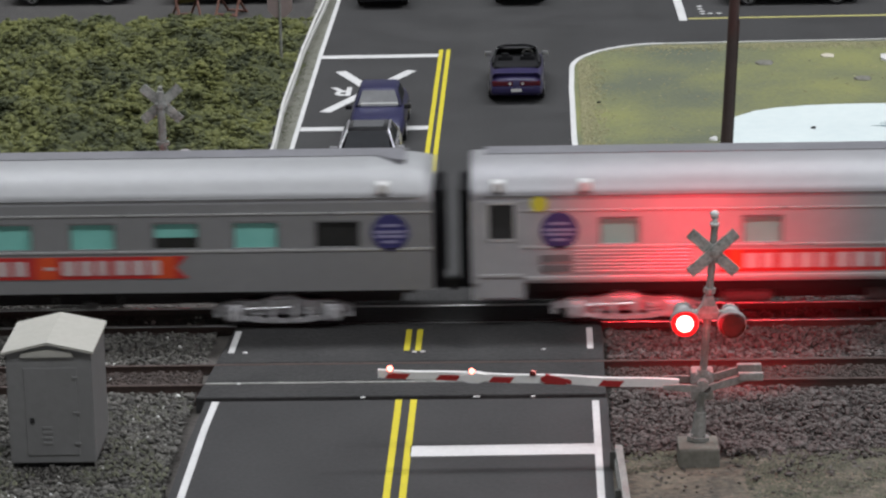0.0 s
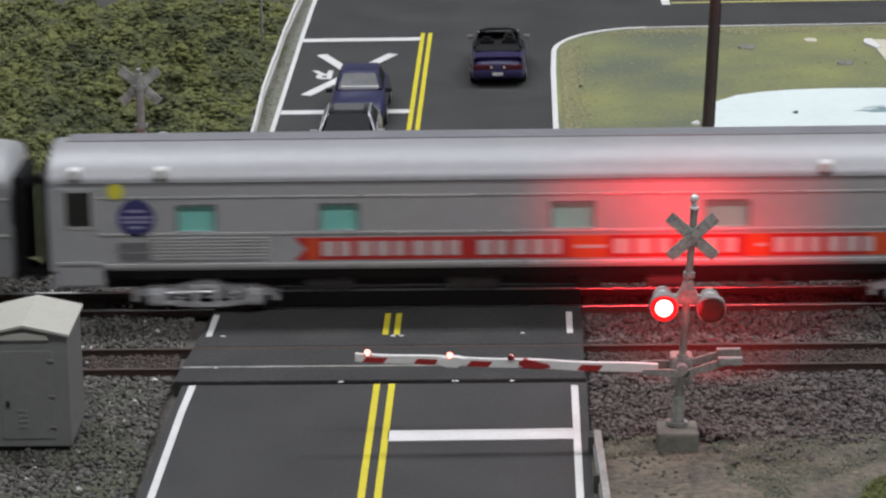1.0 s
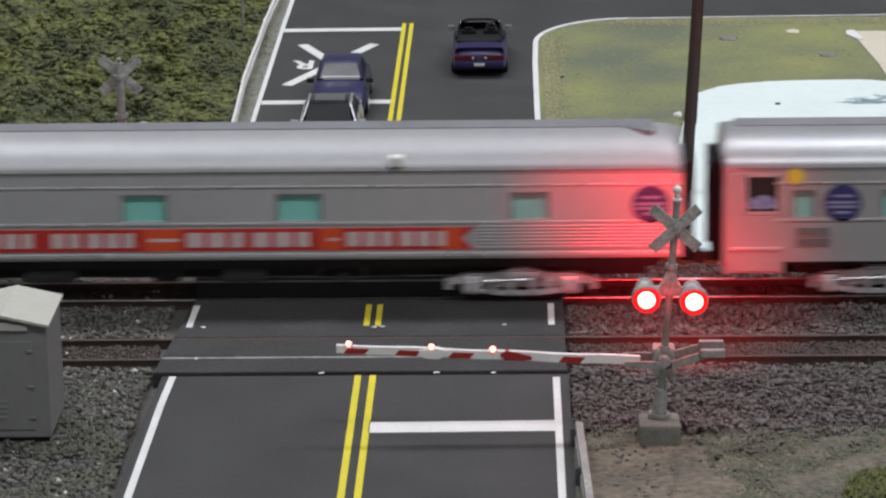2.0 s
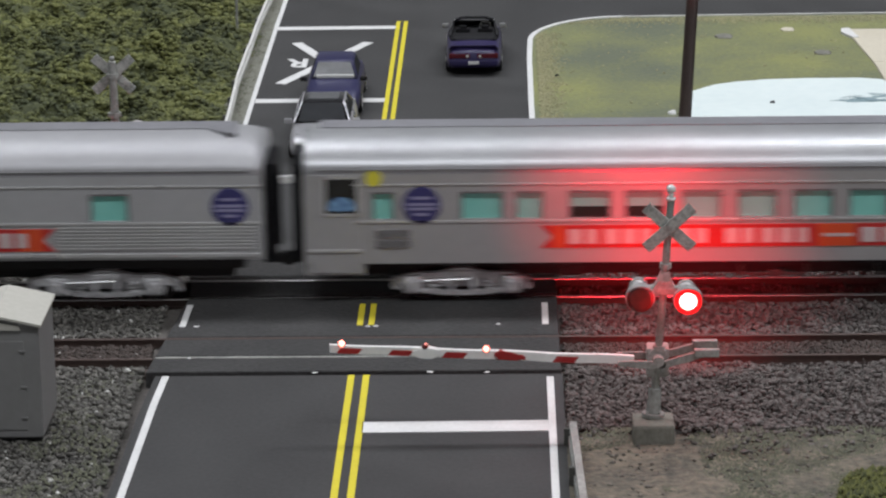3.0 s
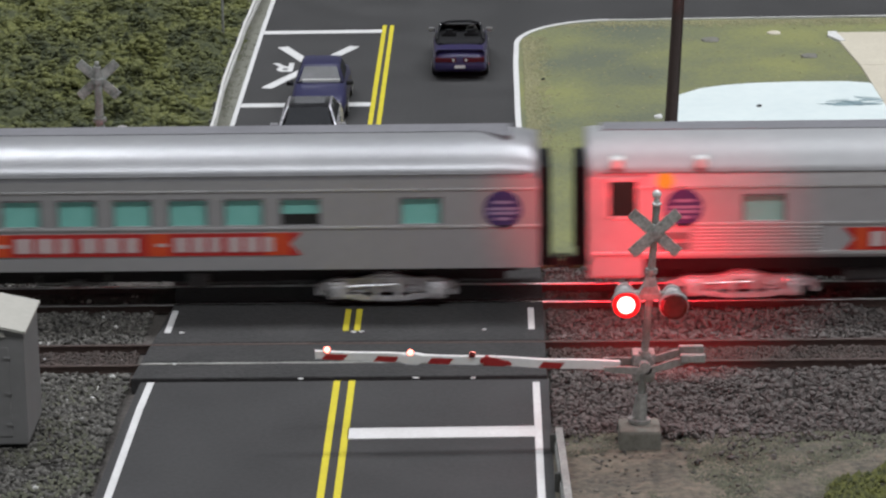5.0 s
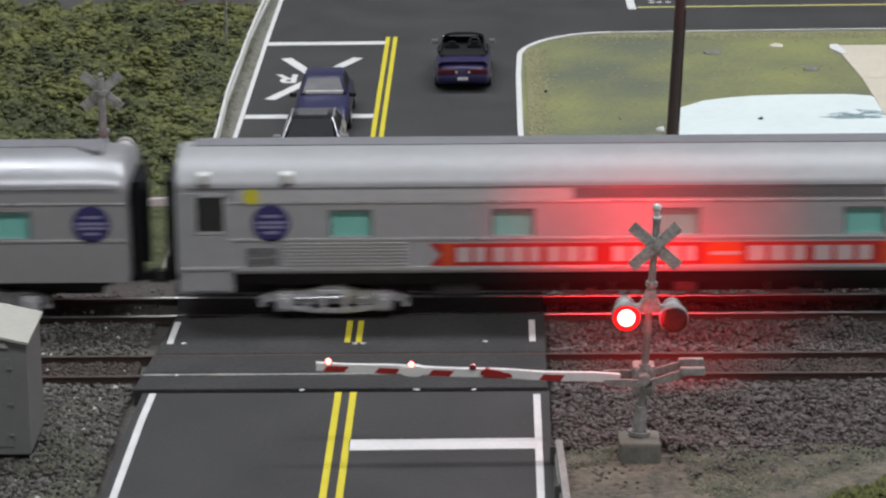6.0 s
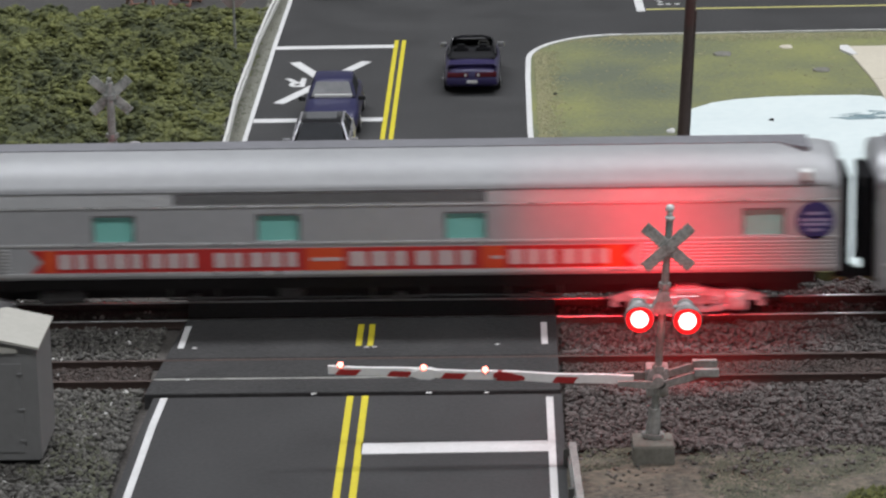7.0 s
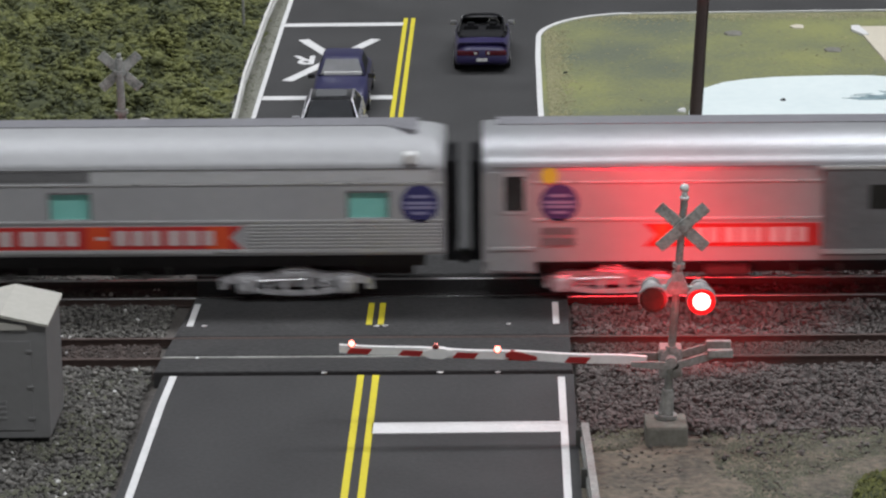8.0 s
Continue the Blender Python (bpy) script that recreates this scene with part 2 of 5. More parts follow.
M_CARSILVER = mat("silver_car_paint", (0.5, 0.5, 0.52), (0.42, 0.42, 0.44), 0.28, metal=0.5, size=0.8, fine=0.2, bump=0, coat=0.5, sheen_var=0.04)
M_CARBLACK = mat("black_car_paint", (0.016, 0.016, 0.018), (0.01, 0.01, 0.012), 0.22, size=0.8, fine=0.2, bump=0, coat=0.6, sheen_var=0.04)
M_CARWHITE = mat("white_car_paint", (0.7, 0.7, 0.68), (0.6, 0.6, 0.58), 0.3, size=0.8, fine=0.2, bump=0, coat=0.5, sheen_var=0.04)
M_CARGLASS = mat("grey_car_glass", (0.12, 0.123, 0.128), (0.075, 0.078, 0.082), 0.2, size=0.6, fine=0.3, bump=0, sheen_var=0.02)
M_CARGLASS_DK = mat("dark_car_glass", (0.02, 0.022, 0.025), (0.014, 0.015, 0.017), 0.3, size=0.6, fine=0.3, bump=0, sheen_var=0.02)
M_CARGLASS_SIDE = mat("dull_side_glass", (0.03, 0.032, 0.035), (0.02, 0.021, 0.023), 0.7, spec=0.1, size=0.6, fine=0.3, bump=0)
M_TYRE = mat("tyre_rubber", (0.015, 0.015, 0.015), (0.01, 0.01, 0.01), 0.8, size=0.3, fine=0.1)
M_RIM = mat("alloy_rim", (0.5, 0.5, 0.5), (0.4, 0.4, 0.4), 0.3, metal=0.8, size=0.2, fine=0.1)
M_TAIL = mat("red_tail_lens", (0.10, 0.011, 0.018), (0.07, 0.008, 0.013), 0.2, size=0.3, fine=0.1, bump=0)
M_LAMPCLEAR = mat("clear_headlamp", (0.6, 0.6, 0.58), (0.5, 0.5, 0.48), 0.15, size=0.3, fine=0.1, bump=0)
M_INTERIOR = mat("black_interior", (0.012, 0.012, 0.013), (0.008, 0.008, 0.009), 0.85, spec=0.2, size=0.3, fine=0.1)
M_WOOD = mat("salmon_brown_wood", (0.24, 0.115, 0.085), (0.15, 0.07, 0.05), 0.7, size=0.4, fine=0.08)
M_OLIVE = mat("olive_cloth", (0.17, 0.15, 0.04), (0.1, 0.09, 0.03), 0.9, size=0.3, fine=0.06)
M_SIGNBACK = mat("pinkish_grey_sign_back", (0.36, 0.29, 0.28), (0.28, 0.22, 0.21), 0.55, metal=0.2, size=0.4, fine=0.1)
M_ROOM = mat("room_paint", (0.74, 0.74, 0.73), (0.66, 0.66, 0.65), 0.9, size=30, fine=3, bump=0.02)
M_ROOMFLOOR = mat("room_carpet", (0.16, 0.16, 0.17), (0.1, 0.1, 0.11), 0.95, size=20, fine=1)
M_FASCIA = mat("dark_fascia_board", (0.03, 0.05, 0.04), (0.02, 0.035, 0.03), 0.6, size=6, fine=0.5)
M_LED = glow("lit_red_lamp", (1.0, 0.34, 0.30), 7.0)
M_HALORIM = glow("red_halo_rim", (1.0, 0.002, 0.004), 1.5)
M_LEDTIP = glow("lit_amber_red_bead", (1.0, 0.24, 0.18), 6.0)


# ---- mesh helpers (full-scale metres in, model metres out) ----
def part(name, bm, material, parent=None, label="", at=None, smooth=False):
    """Link a bmesh as ONE mesh object; a list of materials is used by face material_index."""
    me = bpy.data.meshes.new(name)
    bm.transform(Matrix.Scale(S, 4))
    bmesh.ops.recalc_face_normals(bm, faces=bm.faces)
    bm.to_mesh(me)
    bm.free()
    for m in (material if isinstance(material, (list, tuple)) else [material]):
        me.materials.append(m)
    if smooth:
        me.polygons.foreach_set("use_smooth", [True] * len(me.polygons))
    ob = new(name, me)
    if parent is not None:
        ob.parent = parent
    if at is not None:
        ob.matrix_basis = at
    if label:
        ob["label"] = label
    return ob


def thing(name, x, y, z, rz=0.0, rx=0.0, ry=0.0):
    ob = new(name)
    ob.empty_display_size = 0.01
    ob.matrix_basis = pose(x * S, y * S, z * S, rx, ry, rz)
    return ob


def P(x, y, z, rx=0, ry=0, rz=0):
    return pose(x * S, y * S, z * S, rx, ry, rz)


def box(bm, x0, x1, y0, y1, z0, z1, bevel=0.0, mi=0, turn=None):
    r = bmesh.ops.create_cube(bm, size=1.0)
    vs = r["verts"]
    bmesh.ops.transform(bm, matrix=Matrix.Translation(((x0 + x1) / 2, (y0 + y1) / 2, (z0 + z1) / 2))
                        @ Matrix.Diagonal((x1 - x0, y1 - y0, z1 - z0, 1)), verts=vs)
    faces = list({f for v in vs for f in v.link_faces})
    if turn is not None:
        bmesh.ops.transform(bm, matrix=turn, verts=vs)
    for f in faces:
        f.material_index = mi
    if bevel:
        edges = list({e for v in vs for e in v.link_edges})
        res = bmesh.ops.bevel(bm, geom=edges, offset=bevel, segments=2, profile=0.6, affect="EDGES")
        for f in res["faces"]:
            f.material_index = mi


def cyl(bm, p0, p1, r0, r1=None, n=12, mi=0, caps=True):
    p0, p1 = Vector(p0), Vector(p1)
    d = p1 - p0
    m = Matrix.Translation((p0 + p1) / 2) @ d.to_track_quat("Z", "Y").to_matrix().to_4x4()
    r = bmesh.ops.create_cone(bm, cap_ends=caps, segments=n, radius1=r0, radius2=r0 if r1 is None else r1, depth=d.length, matrix=m)
    for f in {f for v in r["verts"] for f in v.link_faces}:
        f.material_index = mi


def ball(bm, c, r, sub=2, mi=0):
    res = bmesh.ops.create_icosphere(bm, subdivisions=sub, radius=r, matrix=Matrix.Translation(c))
    for f in {f for v in res["verts"] for f in v.link_faces}:
        f.material_index = mi


def prism(bm, outline, z0, z1, mi=0):
    """A slab from an outline of (x, y)."""
    lo = [bm.verts.new((x, y, z0)) for x, y in outline]
    hi = [bm.verts.new((x, y, z1)) for x, y in outline]
    n = len(outline)
    fs = [bm.faces.new(lo[::-1]), bm.faces.new(hi)]
    fs += [bm.faces.new((lo[i], lo[(i + 1) % n], hi[(i + 1) % n], hi[i])) for i in range(n)]
    for f in fs:
        f.material_index = mi


def loft(bm, rings, mi=0, caps=True):
    rows_ = [[bm.verts.new(p) for p in ring] for ring in rings]
    n = len(rows_[0])
    for a, b in zip(rows_, rows_[1:]):
        for i in range(n):
            f = bm.faces.new((a[i], a[(i + 1) % n], b[(i + 1) % n], b[i]))
            f.material_index = mi
    if caps:
        for ring in (rows_[0][::-1], rows_[-1]):
            bm.faces.new(ring).material_index = mi


def quad(bm, *pts, mi=0):
    f = bm.faces.new([bm.verts.new(p) for p in pts])
    f.material_index = mi
    return f


def ribbon(bm, path, width, z0, z1):
    """A thin slab that follows a path of (x, y)."""
    left, right = [], []
    for i, (x, y) in enumerate(path):
        a, b = path[max(i - 1, 0)], path[min(i + 1, len(path) - 1)]
        d = Vector((b[0] - a[0], b[1] - a[1])).normalized()
        left.append((x - d.y * width / 2, y + d.x * width / 2))
        right.append((x + d.y * width / 2, y - d.x * width / 2))
    rings = [[(l[0], l[1], z0), (l[0], l[1], z1), (r[0], r[1], z1), (r[0], r[1], z0)] for l, r in zip(left, right)]
    loft(bm, rings)


def lump(rng, shape="round", rough=0.35):
    bm = bmesh.new()
    if shape == "rock":
        bmesh.ops.create_cube(bm, size=1.5)
        bmesh.ops.transform(bm, matrix=Euler([rng.uniform(0, 3) for _ in range(3)]).to_matrix().to_4x4(), verts=bm.verts)
        bmesh.ops.triangulate(bm, faces=bm.faces)
    elif shape == "tuft":
        bmesh.ops.create_cone(bm, cap_ends=False, segments=4, radius1=1.0, radius2=0.0, depth=1.6)
        bmesh.ops.triangulate(bm, faces=bm.faces)
    else:
        bmesh.ops.create_icosphere(bm, subdivisions=1, radius=1.0)
    for v in bm.verts:
        v.co *= 1 + rng.uniform(-rough, rough)
    vs = np.array([v.co[:] for v in bm.verts])
    fs = np.array([[v.index for v in f.verts] for f in bm.faces])
    bm.free()
    return vs, fs


def scatter(name, pts, sizes, material, seed, shape="round", rough=0.35, squash=0.7, label="", category="", spread=0.25):
    """Many small lumps joined into one mesh of kind stuff."""
    rng = random.Random(seed)
    nr = np.random.RandomState(seed)
    kinds = [lump(rng, shape, rough) for _ in range(8)]
    pick = nr.randint(0, 8, len(pts))
    allv, allf, base = [], [], 0
    for k, (vs, fs) in enumerate(kinds):
        idx = np.nonzero(pick == k)[0]
        if not len(idx):
            continue
        n = len(idx)
        a = nr.uniform(0, 6.283, n)
        c, s = np.cos(a), np.sin(a)
        sc = sizes[idx][:, None] * nr.uniform(1 - spread, 1 + spread, (n, 3))
        sc[:, 2] *= squash
        v = vs[None] * sc[:, None, :]
        x = v[..., 0] * c[:, None] - v[..., 1] * s[:, None]
        y = v[..., 0] * s[:, None] + v[..., 1] * c[:, None]
        w = np.stack([x, y, v[..., 2]], -1) + pts[idx][:, None, :]
        allv.append(w.reshape(-1, 3))
        allf.append((fs[None] + (np.arange(n) * len(vs))[:, None, None] + base).reshape(-1, 3))
        base += n * len(vs)
    v, f = np.concatenate(allv) * S, np.concatenate(allf)
    me = bpy.data.meshes.new(name)
    me.vertices.add(len(v))
    me.vertices.foreach_set("co", v.ravel().astype(np.float32))
    me.loops.add(f.size)
    me.loops.foreach_set("vertex_index", f.ravel().astype(np.int32))
    me.polygons.add(len(f))
    me.polygons.foreach_set("loop_start", np.arange(0, f.size, 3, dtype=np.int32))
    me.update(calc_edges=True)
    me.materials.append(material)
    return tagged(new(name, me), label, category, kind="stuff")


def hill(x, y, amp, scale, seed=0.0):
    return amp * noise.fractal(Vector((x / scale + seed, y / scale, seed)), 1.0, 2.0, 4)


def sheet(name, x0, x1, y0, y1, step, height, material, keep=None, skirt=0.0):
    """A terrain sheet of grid cells; keep(x, y) says which cells stay."""
    bm = bmesh.new()
    nx, ny = int(round((x1 - x0) / step)), int(round((y1 - y0) / step))
    vs = {}

    def vert(i, j):
        if (i, j) not in vs:
            x, y = x0 + (x1 - x0) * i / nx, y0 + (y1 - y0) * j / ny
            vs[i, j] = bm.verts.new((x, y, height(x, y)))
        return vs[i, j]
    for i in range(nx):
        for j in range(ny):
            cx, cy = x0 + (x1 - x0) * (i + 0.5) / nx, y0 + (y1 - y0) * (j + 0.5) / ny
            if keep is None or keep(cx, cy):
                bm.faces.new((vert(i, j), vert(i + 1, j), vert(i + 1, j + 1), vert(i, j + 1)))
    return part(name, bm, material, smooth=True)


# ---- room ----
def room():
    x0, x1, y0, y1, z0, z1 = -260, 260, -220, 330, -95, 170
    for nm, b in (("wall_north", (x0, x1, y1, y1 + 10, z0, z1)), ("wall_south", (x0, x1, y0 - 10, y0, z0, z1)),
                  ("wall_east", (x1, x1 + 10, y0 - 10, y1 + 10, z0, z1)), ("wall_west", (x0 - 10, x0, y0 - 10, y1 + 10, z0, z1))):
        bm = bmesh.new()
        box(bm, *b)
        tagged(part(nm, bm, M_ROOM), "plain pale grey painted room wall", "wall", kind="structure")
    bm = bmesh.new()
    box(bm, x0 - 10, x1 + 10, y0 - 10, y1 + 10, z0 - 8, z0)
    tagged(part("floor", bm, M_ROOMFLOOR), "dark grey carpeted room floor", "floor", kind="structure")
    bm = bmesh.new()
    box(bm, x0 - 10, x1 + 10, y0 - 10, y1 + 10, z1, z1 + 8)
    tagged(part("ceiling", bm, M_ROOM), "plain pale room ceiling", "ceiling", kind="structure")
    for lx, ly, watts in LAMPS:
        t = thing("ceiling_light", lx / S, ly / S, z1 - 8)
        bm = bmesh.new()
        w, h = 59, 15
        box(bm, -w, w, -h, h, 2, 8, bevel=0.5)
        part("housing", bm, M_ROOM, t)
        tagged(t, "long white rectangular ceiling light fitting", "ceiling light", "ceiling lights")


def table():
    bm = bmesh.new()
    box(bm, -150, 150, -24, 125, -8, -0.6)
    tagged(part("layout_table", bm, M_FASCIA), "dark green board edge of the layout table", "table", kind="structure")
    for lx in (-140, 140):
        for ly in (-15, 115):
            t = bmesh.new()
            box(t, lx - 3, lx + 3, ly - 3, ly + 3, -95, -8, bevel=0.3)
            tagged(part("table_leg", t, M_FASCIA), "square dark table leg on the carpet", "table leg", kind="structure")


# ---- ground ----
def ground():
    def h(x, y):
        z = -0.30
        if y < -3.4 and x > 4.6:
            z += 0.06
        return z + hill(x, y, 0.10, 1.6, 3.1) + hill(x, y, 0.22, 9.0, 7.7)
    sheet("ground", -150, 150, -24, 9.6, 0.6, h, M_SOIL)
    tagged(bpy.data.objects["ground"], "dark brown soil under the ballast of a model railway", "ground", kind="structure")
    bm = bmesh.new()
    prism(bm, [(-150, -24), (150, -24), (150, 125), (-150, 125)], -0.62, -0.55)
    tagged(part("ground_base", bm, M_SOIL), "dark brown scenery base of the layout", "ground", kind="structure")

    # sandy verge beside the near road
    def hd(x, y):
        edge = min(1.0, max(0.0, (-3.4 - y) / 0.8))
        return -0.36 + 0.30 * edge + hill(x, y, 0.07, 1.1, 1.3) * edge + 0.02 * edge
    ob = sheet("dirt_verge", 4.55, 100, -24, -3.2, 0.4, hd, M_DIRT)
    tagged(ob, "sandy brown dirt verge beside the road", "ground", kind="structure")


def roads():
    bm = bmesh.new()
    prism(bm, [(-4.95, -24), (4.6, -24), (4.6, -0.12), (-4.62, -0.12), (-4.72, -3.0)], -0.5, 0.0)
    tagged(part("road", bm, M_ASPHALT), "dark grey asphalt road up to the crossing", "road", kind="structure")
    bm = bmesh.new()
    prism(bm, [(-4.52, 9.2), (4.5, 9.2), (4.5, 35.2), (5.0, 37.1), (6.0, 38.2), (7.4, 38.7), (150, 39.1), (150, 120), (-4.5, 120)], -0.5, 0.0)
    tagged(part("road_north", bm, M_ASPHALT), "dark grey asphalt road and side street beyond the tracks", "road", kind="structure")
    # crossing surface in panels between the rails
    t = thing("crossing_deck", 0, 0, -0.5)
    edges = [(0.06, 1.06, 0.045), (1.27, 2.50, 0.03), (2.70, 5.77, 0.03), (5.97, 7.19, 0.03), (7.40, 9.19, 0.02)]
    for y0, y1, z in edges:
        xl = lambda y: -4.86 + 0.075 * y if y < 6 else -4.42 - 0.1 * (y - 6)
        cuts = [-1.0, 1.0]
        for a, b in zip(cuts, cuts[1:]):
            f = lambda u, y: (xl(y) + (4.58 - xl(y)) * (u + 1) / 2, y)
            bm = bmesh.new()
            prism(bm, [f(a + 0.0006, y0), f(b - 0.0006, y0), f(b - 0.0006, y1), f(a + 0.0006, y1)], 0.0, 0.5 + z)
            bmesh.ops.bevel(bm, geom=[e for e in bm.edges if all(v.co.z > 0.4 for v in e.verts)], offset=0.02, segments=1, affect="EDGES")
            part("crossing_panel", bm, M_PANEL, t)
    bm = bmesh.new()
    prism(bm, [(-4.74, 1.0), (4.5, 1.0), (4.5, 1.11), (-4.74, 1.11)], 0.3, 0.56)
    part("flangeway_strip", bm, M_FLANGE, t, "pale scuffed strip along the rail")
    tagged(t, "dark grey panelled crossing surface between the rails", "level crossing")


def line(name, outline, material, label, z=0.0):
    bm = bmesh.new()
    prism(bm, outline, z - 0.003, z + 0.012)
    return tagged(part(name, bm, material), label, "road marking", kind="structure")


def bar(x0, y0, x1, y1, w):
    d = Vector((x1 - x0, y1 - y0)).normalized() * w / 2
    return [(x0 + d.y, y0 - d.x), (x1 + d.y, y1 - d.x), (x1 - d.y, y1 + d.x), (x0 - d.y, y0 + d.x)]


def markings():
    W, Y = M_WHITE, M_YELLOW
    we, ye = "white painted edge line on the asphalt", "yellow painted centre line on the asphalt"
    line("edge_line", [(-4.60, -24), (-4.405, -6), (-4.36, -2), (-4.30, -0.15), (-4.46, -0.15), (-4.52, -2), (-4.565, -6), (-4.76, -24)], W, we)
    line("edge_line", bar(4.32, -24, 4.32, -0.35, 0.16), W, we)
    line("stop_line", bar(0.22, -3.70, 4.24, -3.64, 0.68), W, "broad white painted stop line before the crossing")
    for dx in (-0.17, 0.17):
        line("centre_line", bar(dx, -24, dx, -0.14, 0.15), Y, ye)
        line("centre_line", bar(dx * 0.8, 3.5, dx * 0.8, 5.2, 0.14), Y, ye, 0.03)
        line("centre_line", bar(dx * 0.75 - 0.17, 9.3, dx * 0.75 - 0.17, 38.2, 0.14), Y, ye)
    line("edge_line", bar(-4.36, 3.46, -4.33, 5.2, 0.15), W, we, 0.03)
    line("edge_line", bar(4.27, 3.5, 4.27, 5.2, 0.15), W, we, 0.03)
    line("edge_line", bar(-4.43, 9.3, -4.46, 37.2, 0.14), W, we)
    line("edge_line", bar(-4.46, 37.2, -4.28, 75, 0.15), W, we)
    line("cross_line", bar(-4.38, 37.2, -0.36, 37.25, 0.5), W, "white painted cross line on the asphalt")
    line("cross_line", bar(-4.36, 26.58, -0.36, 26.58, 0.5), W, "white painted cross line on the asphalt")
    # railway warning mark: an X and two letters
    line("warning_stroke", bar(-3.6, 34.9, -1.62, 29.95, 0.36), W, "white painted diagonal of the railway warning mark")
    line("warning_stroke", bar(-1.2, 34.9, -3.75, 28.9, 0.36), W, "white painted diagonal of the railway warning mark")
    for x in (-3.36,):
        cu = bpy.data.curves.new("warning_letter", "FONT")
        cu.body, cu.size, cu.extrude, cu.offset = "R", 1.25, 0.006, 0.03
        cu.align_x = cu.align_y = "CENTER"
        ob = bpy.data.objects.new("letter_source", cu)
        me = bpy.data.meshes.new_from_object(ob)
        bpy.data.objects.remove(ob)
        me.name = "warning_letter"
        me.transform(Matrix.Scale(S, 4) @ Matrix.Rotation(math.pi, 4, "Z") @ Matrix.Diagonal((0.95, 1.35, 1, 1)))
        me.materials.clear()
        me.materials.append(W)
        ob = new("warning_letter", me)
        ob.matrix_basis = P(x, 31.9, 0.006)
        tagged(ob, "white painted letter R on the asphalt", "road marking", kind="structure")
    # parking lines of the side street
    line("parking_line", bar(8.3, 42.6, 8.15, 52, 0.3), W, "white painted parking line on the asphalt")
    line("parking_line", bar(8.5, 42.95, 60, 43.9, 0.2), M_DULLYEL, "faded yellow painted parking line on the asphalt")
    for i, (dx, dy) in enumerate(((0, 0), (0.28, 0.05), (0.6, 0.05), (0, 0.45), (-0.05, 0.9), (-0.05, 1.4))):
        line("parking_stroke", bar(8.98 + dx, 43.75 + dy, 9.12 + dx, 43.85 + dy, 0.16), M_WHITE, "small worn white paint stroke in the parking bay")
    # white kerb line round the lawn corner
    path = [(4.32, 9.3), (4.22, 18), (4.15, 25), (4.15, 32), (4.2, 35)]
    path += [(4.2 + 2.9 * (1 - math.cos(a)) + 0.2 * a, 35 + 3.55 * math.sin(a)) for a in [i * math.pi / 20 for i in range(1, 11)]]
    bm = bmesh.new()
    ribbon(bm, path, 0.17, -0.1, 0.05)
    tagged(part("kerb", bm, M_WHITE), "low white painted kerb round the lawn", "kerb", kind="structure")
    bm = bmesh.new()
    ribbon(bm, [path[-1], (9.5, 38.62), (16, 38.78), (40, 39.0)], 0.10, -0.1, 0.05)
    tagged(part("kerb_edge", bm, M_GUARD), "thin pale grey kerb along the side street", "kerb", kind="structure")


def tracks():
    for yc, nm in ((1.88, "track_near"), (6.58, "track_far")):
        t = thing(nm, 0, yc, -0.36)
        for s in (-1, 1):
            bm = bmesh.new()
            y = s * 0.755
            box(bm, -120, 120, y - 0.07, y + 0.07, 0.16, 0.18)
            box(bm, -120, 120, y - 0.014, y + 0.014, 0.18, 0.31)
            box(bm, -120, 120, y - 0.037, y + 0.037, 0.31, 0.362)
            part("rail", bm, M_RAIL, t)
            bm = bmesh.new()
            arc = [(y - 0.05 * math.cos(q), 0.35 + 0.03 * math.sin(q)) for q in [i * math.pi / 8 for i in range(9)]]
            loft(bm, [[(x, yy, zz) for yy, zz in arc] for x in (-120, 120)])
            part("rail_head", bm, M_RAILTOP if yc > 4 else M_RAIL, t, "running surface of the rail")
        me = None
        for i in range(-60, 61):
            x = i * 0.56
            if me is None:
                bm = bmesh.new()
                box(bm, -0.11, 0.11, -1.3, 1.3, 0.0, 0.165, bevel=0.015)
                ob = part("tie", bm, M_TIE, t)
                me = ob.data
            else:
                ob = new("tie", me)
                ob.parent = t
            ob.matrix_basis = P(x, random.uniform(-0.05, 0.05), 0, rz=random.uniform(-1.5, 1.5))
        bm = bmesh.new()
        for i in [k for k in range(-213, 214) if abs(k) > 60]:
            box(bm, i * 0.56 - 0.11, i * 0.56 + 0.11, -1.3, 1.3, 0.0, 0.165)
        tagged(part("tie_row", bm, M_TIE, t), "distant ties", kind="stuff")
        tagged(t, "single railway track with brown weathered rails", "railway track", kind="structure")


def points(rng, n, x0, x1, y0, y1, ok):
    xs, ys = rng.uniform(x0, x1, n), rng.uniform(y0, y1, n)
    return [(x, y) for x, y in zip(xs, ys) if ok(x, y)]


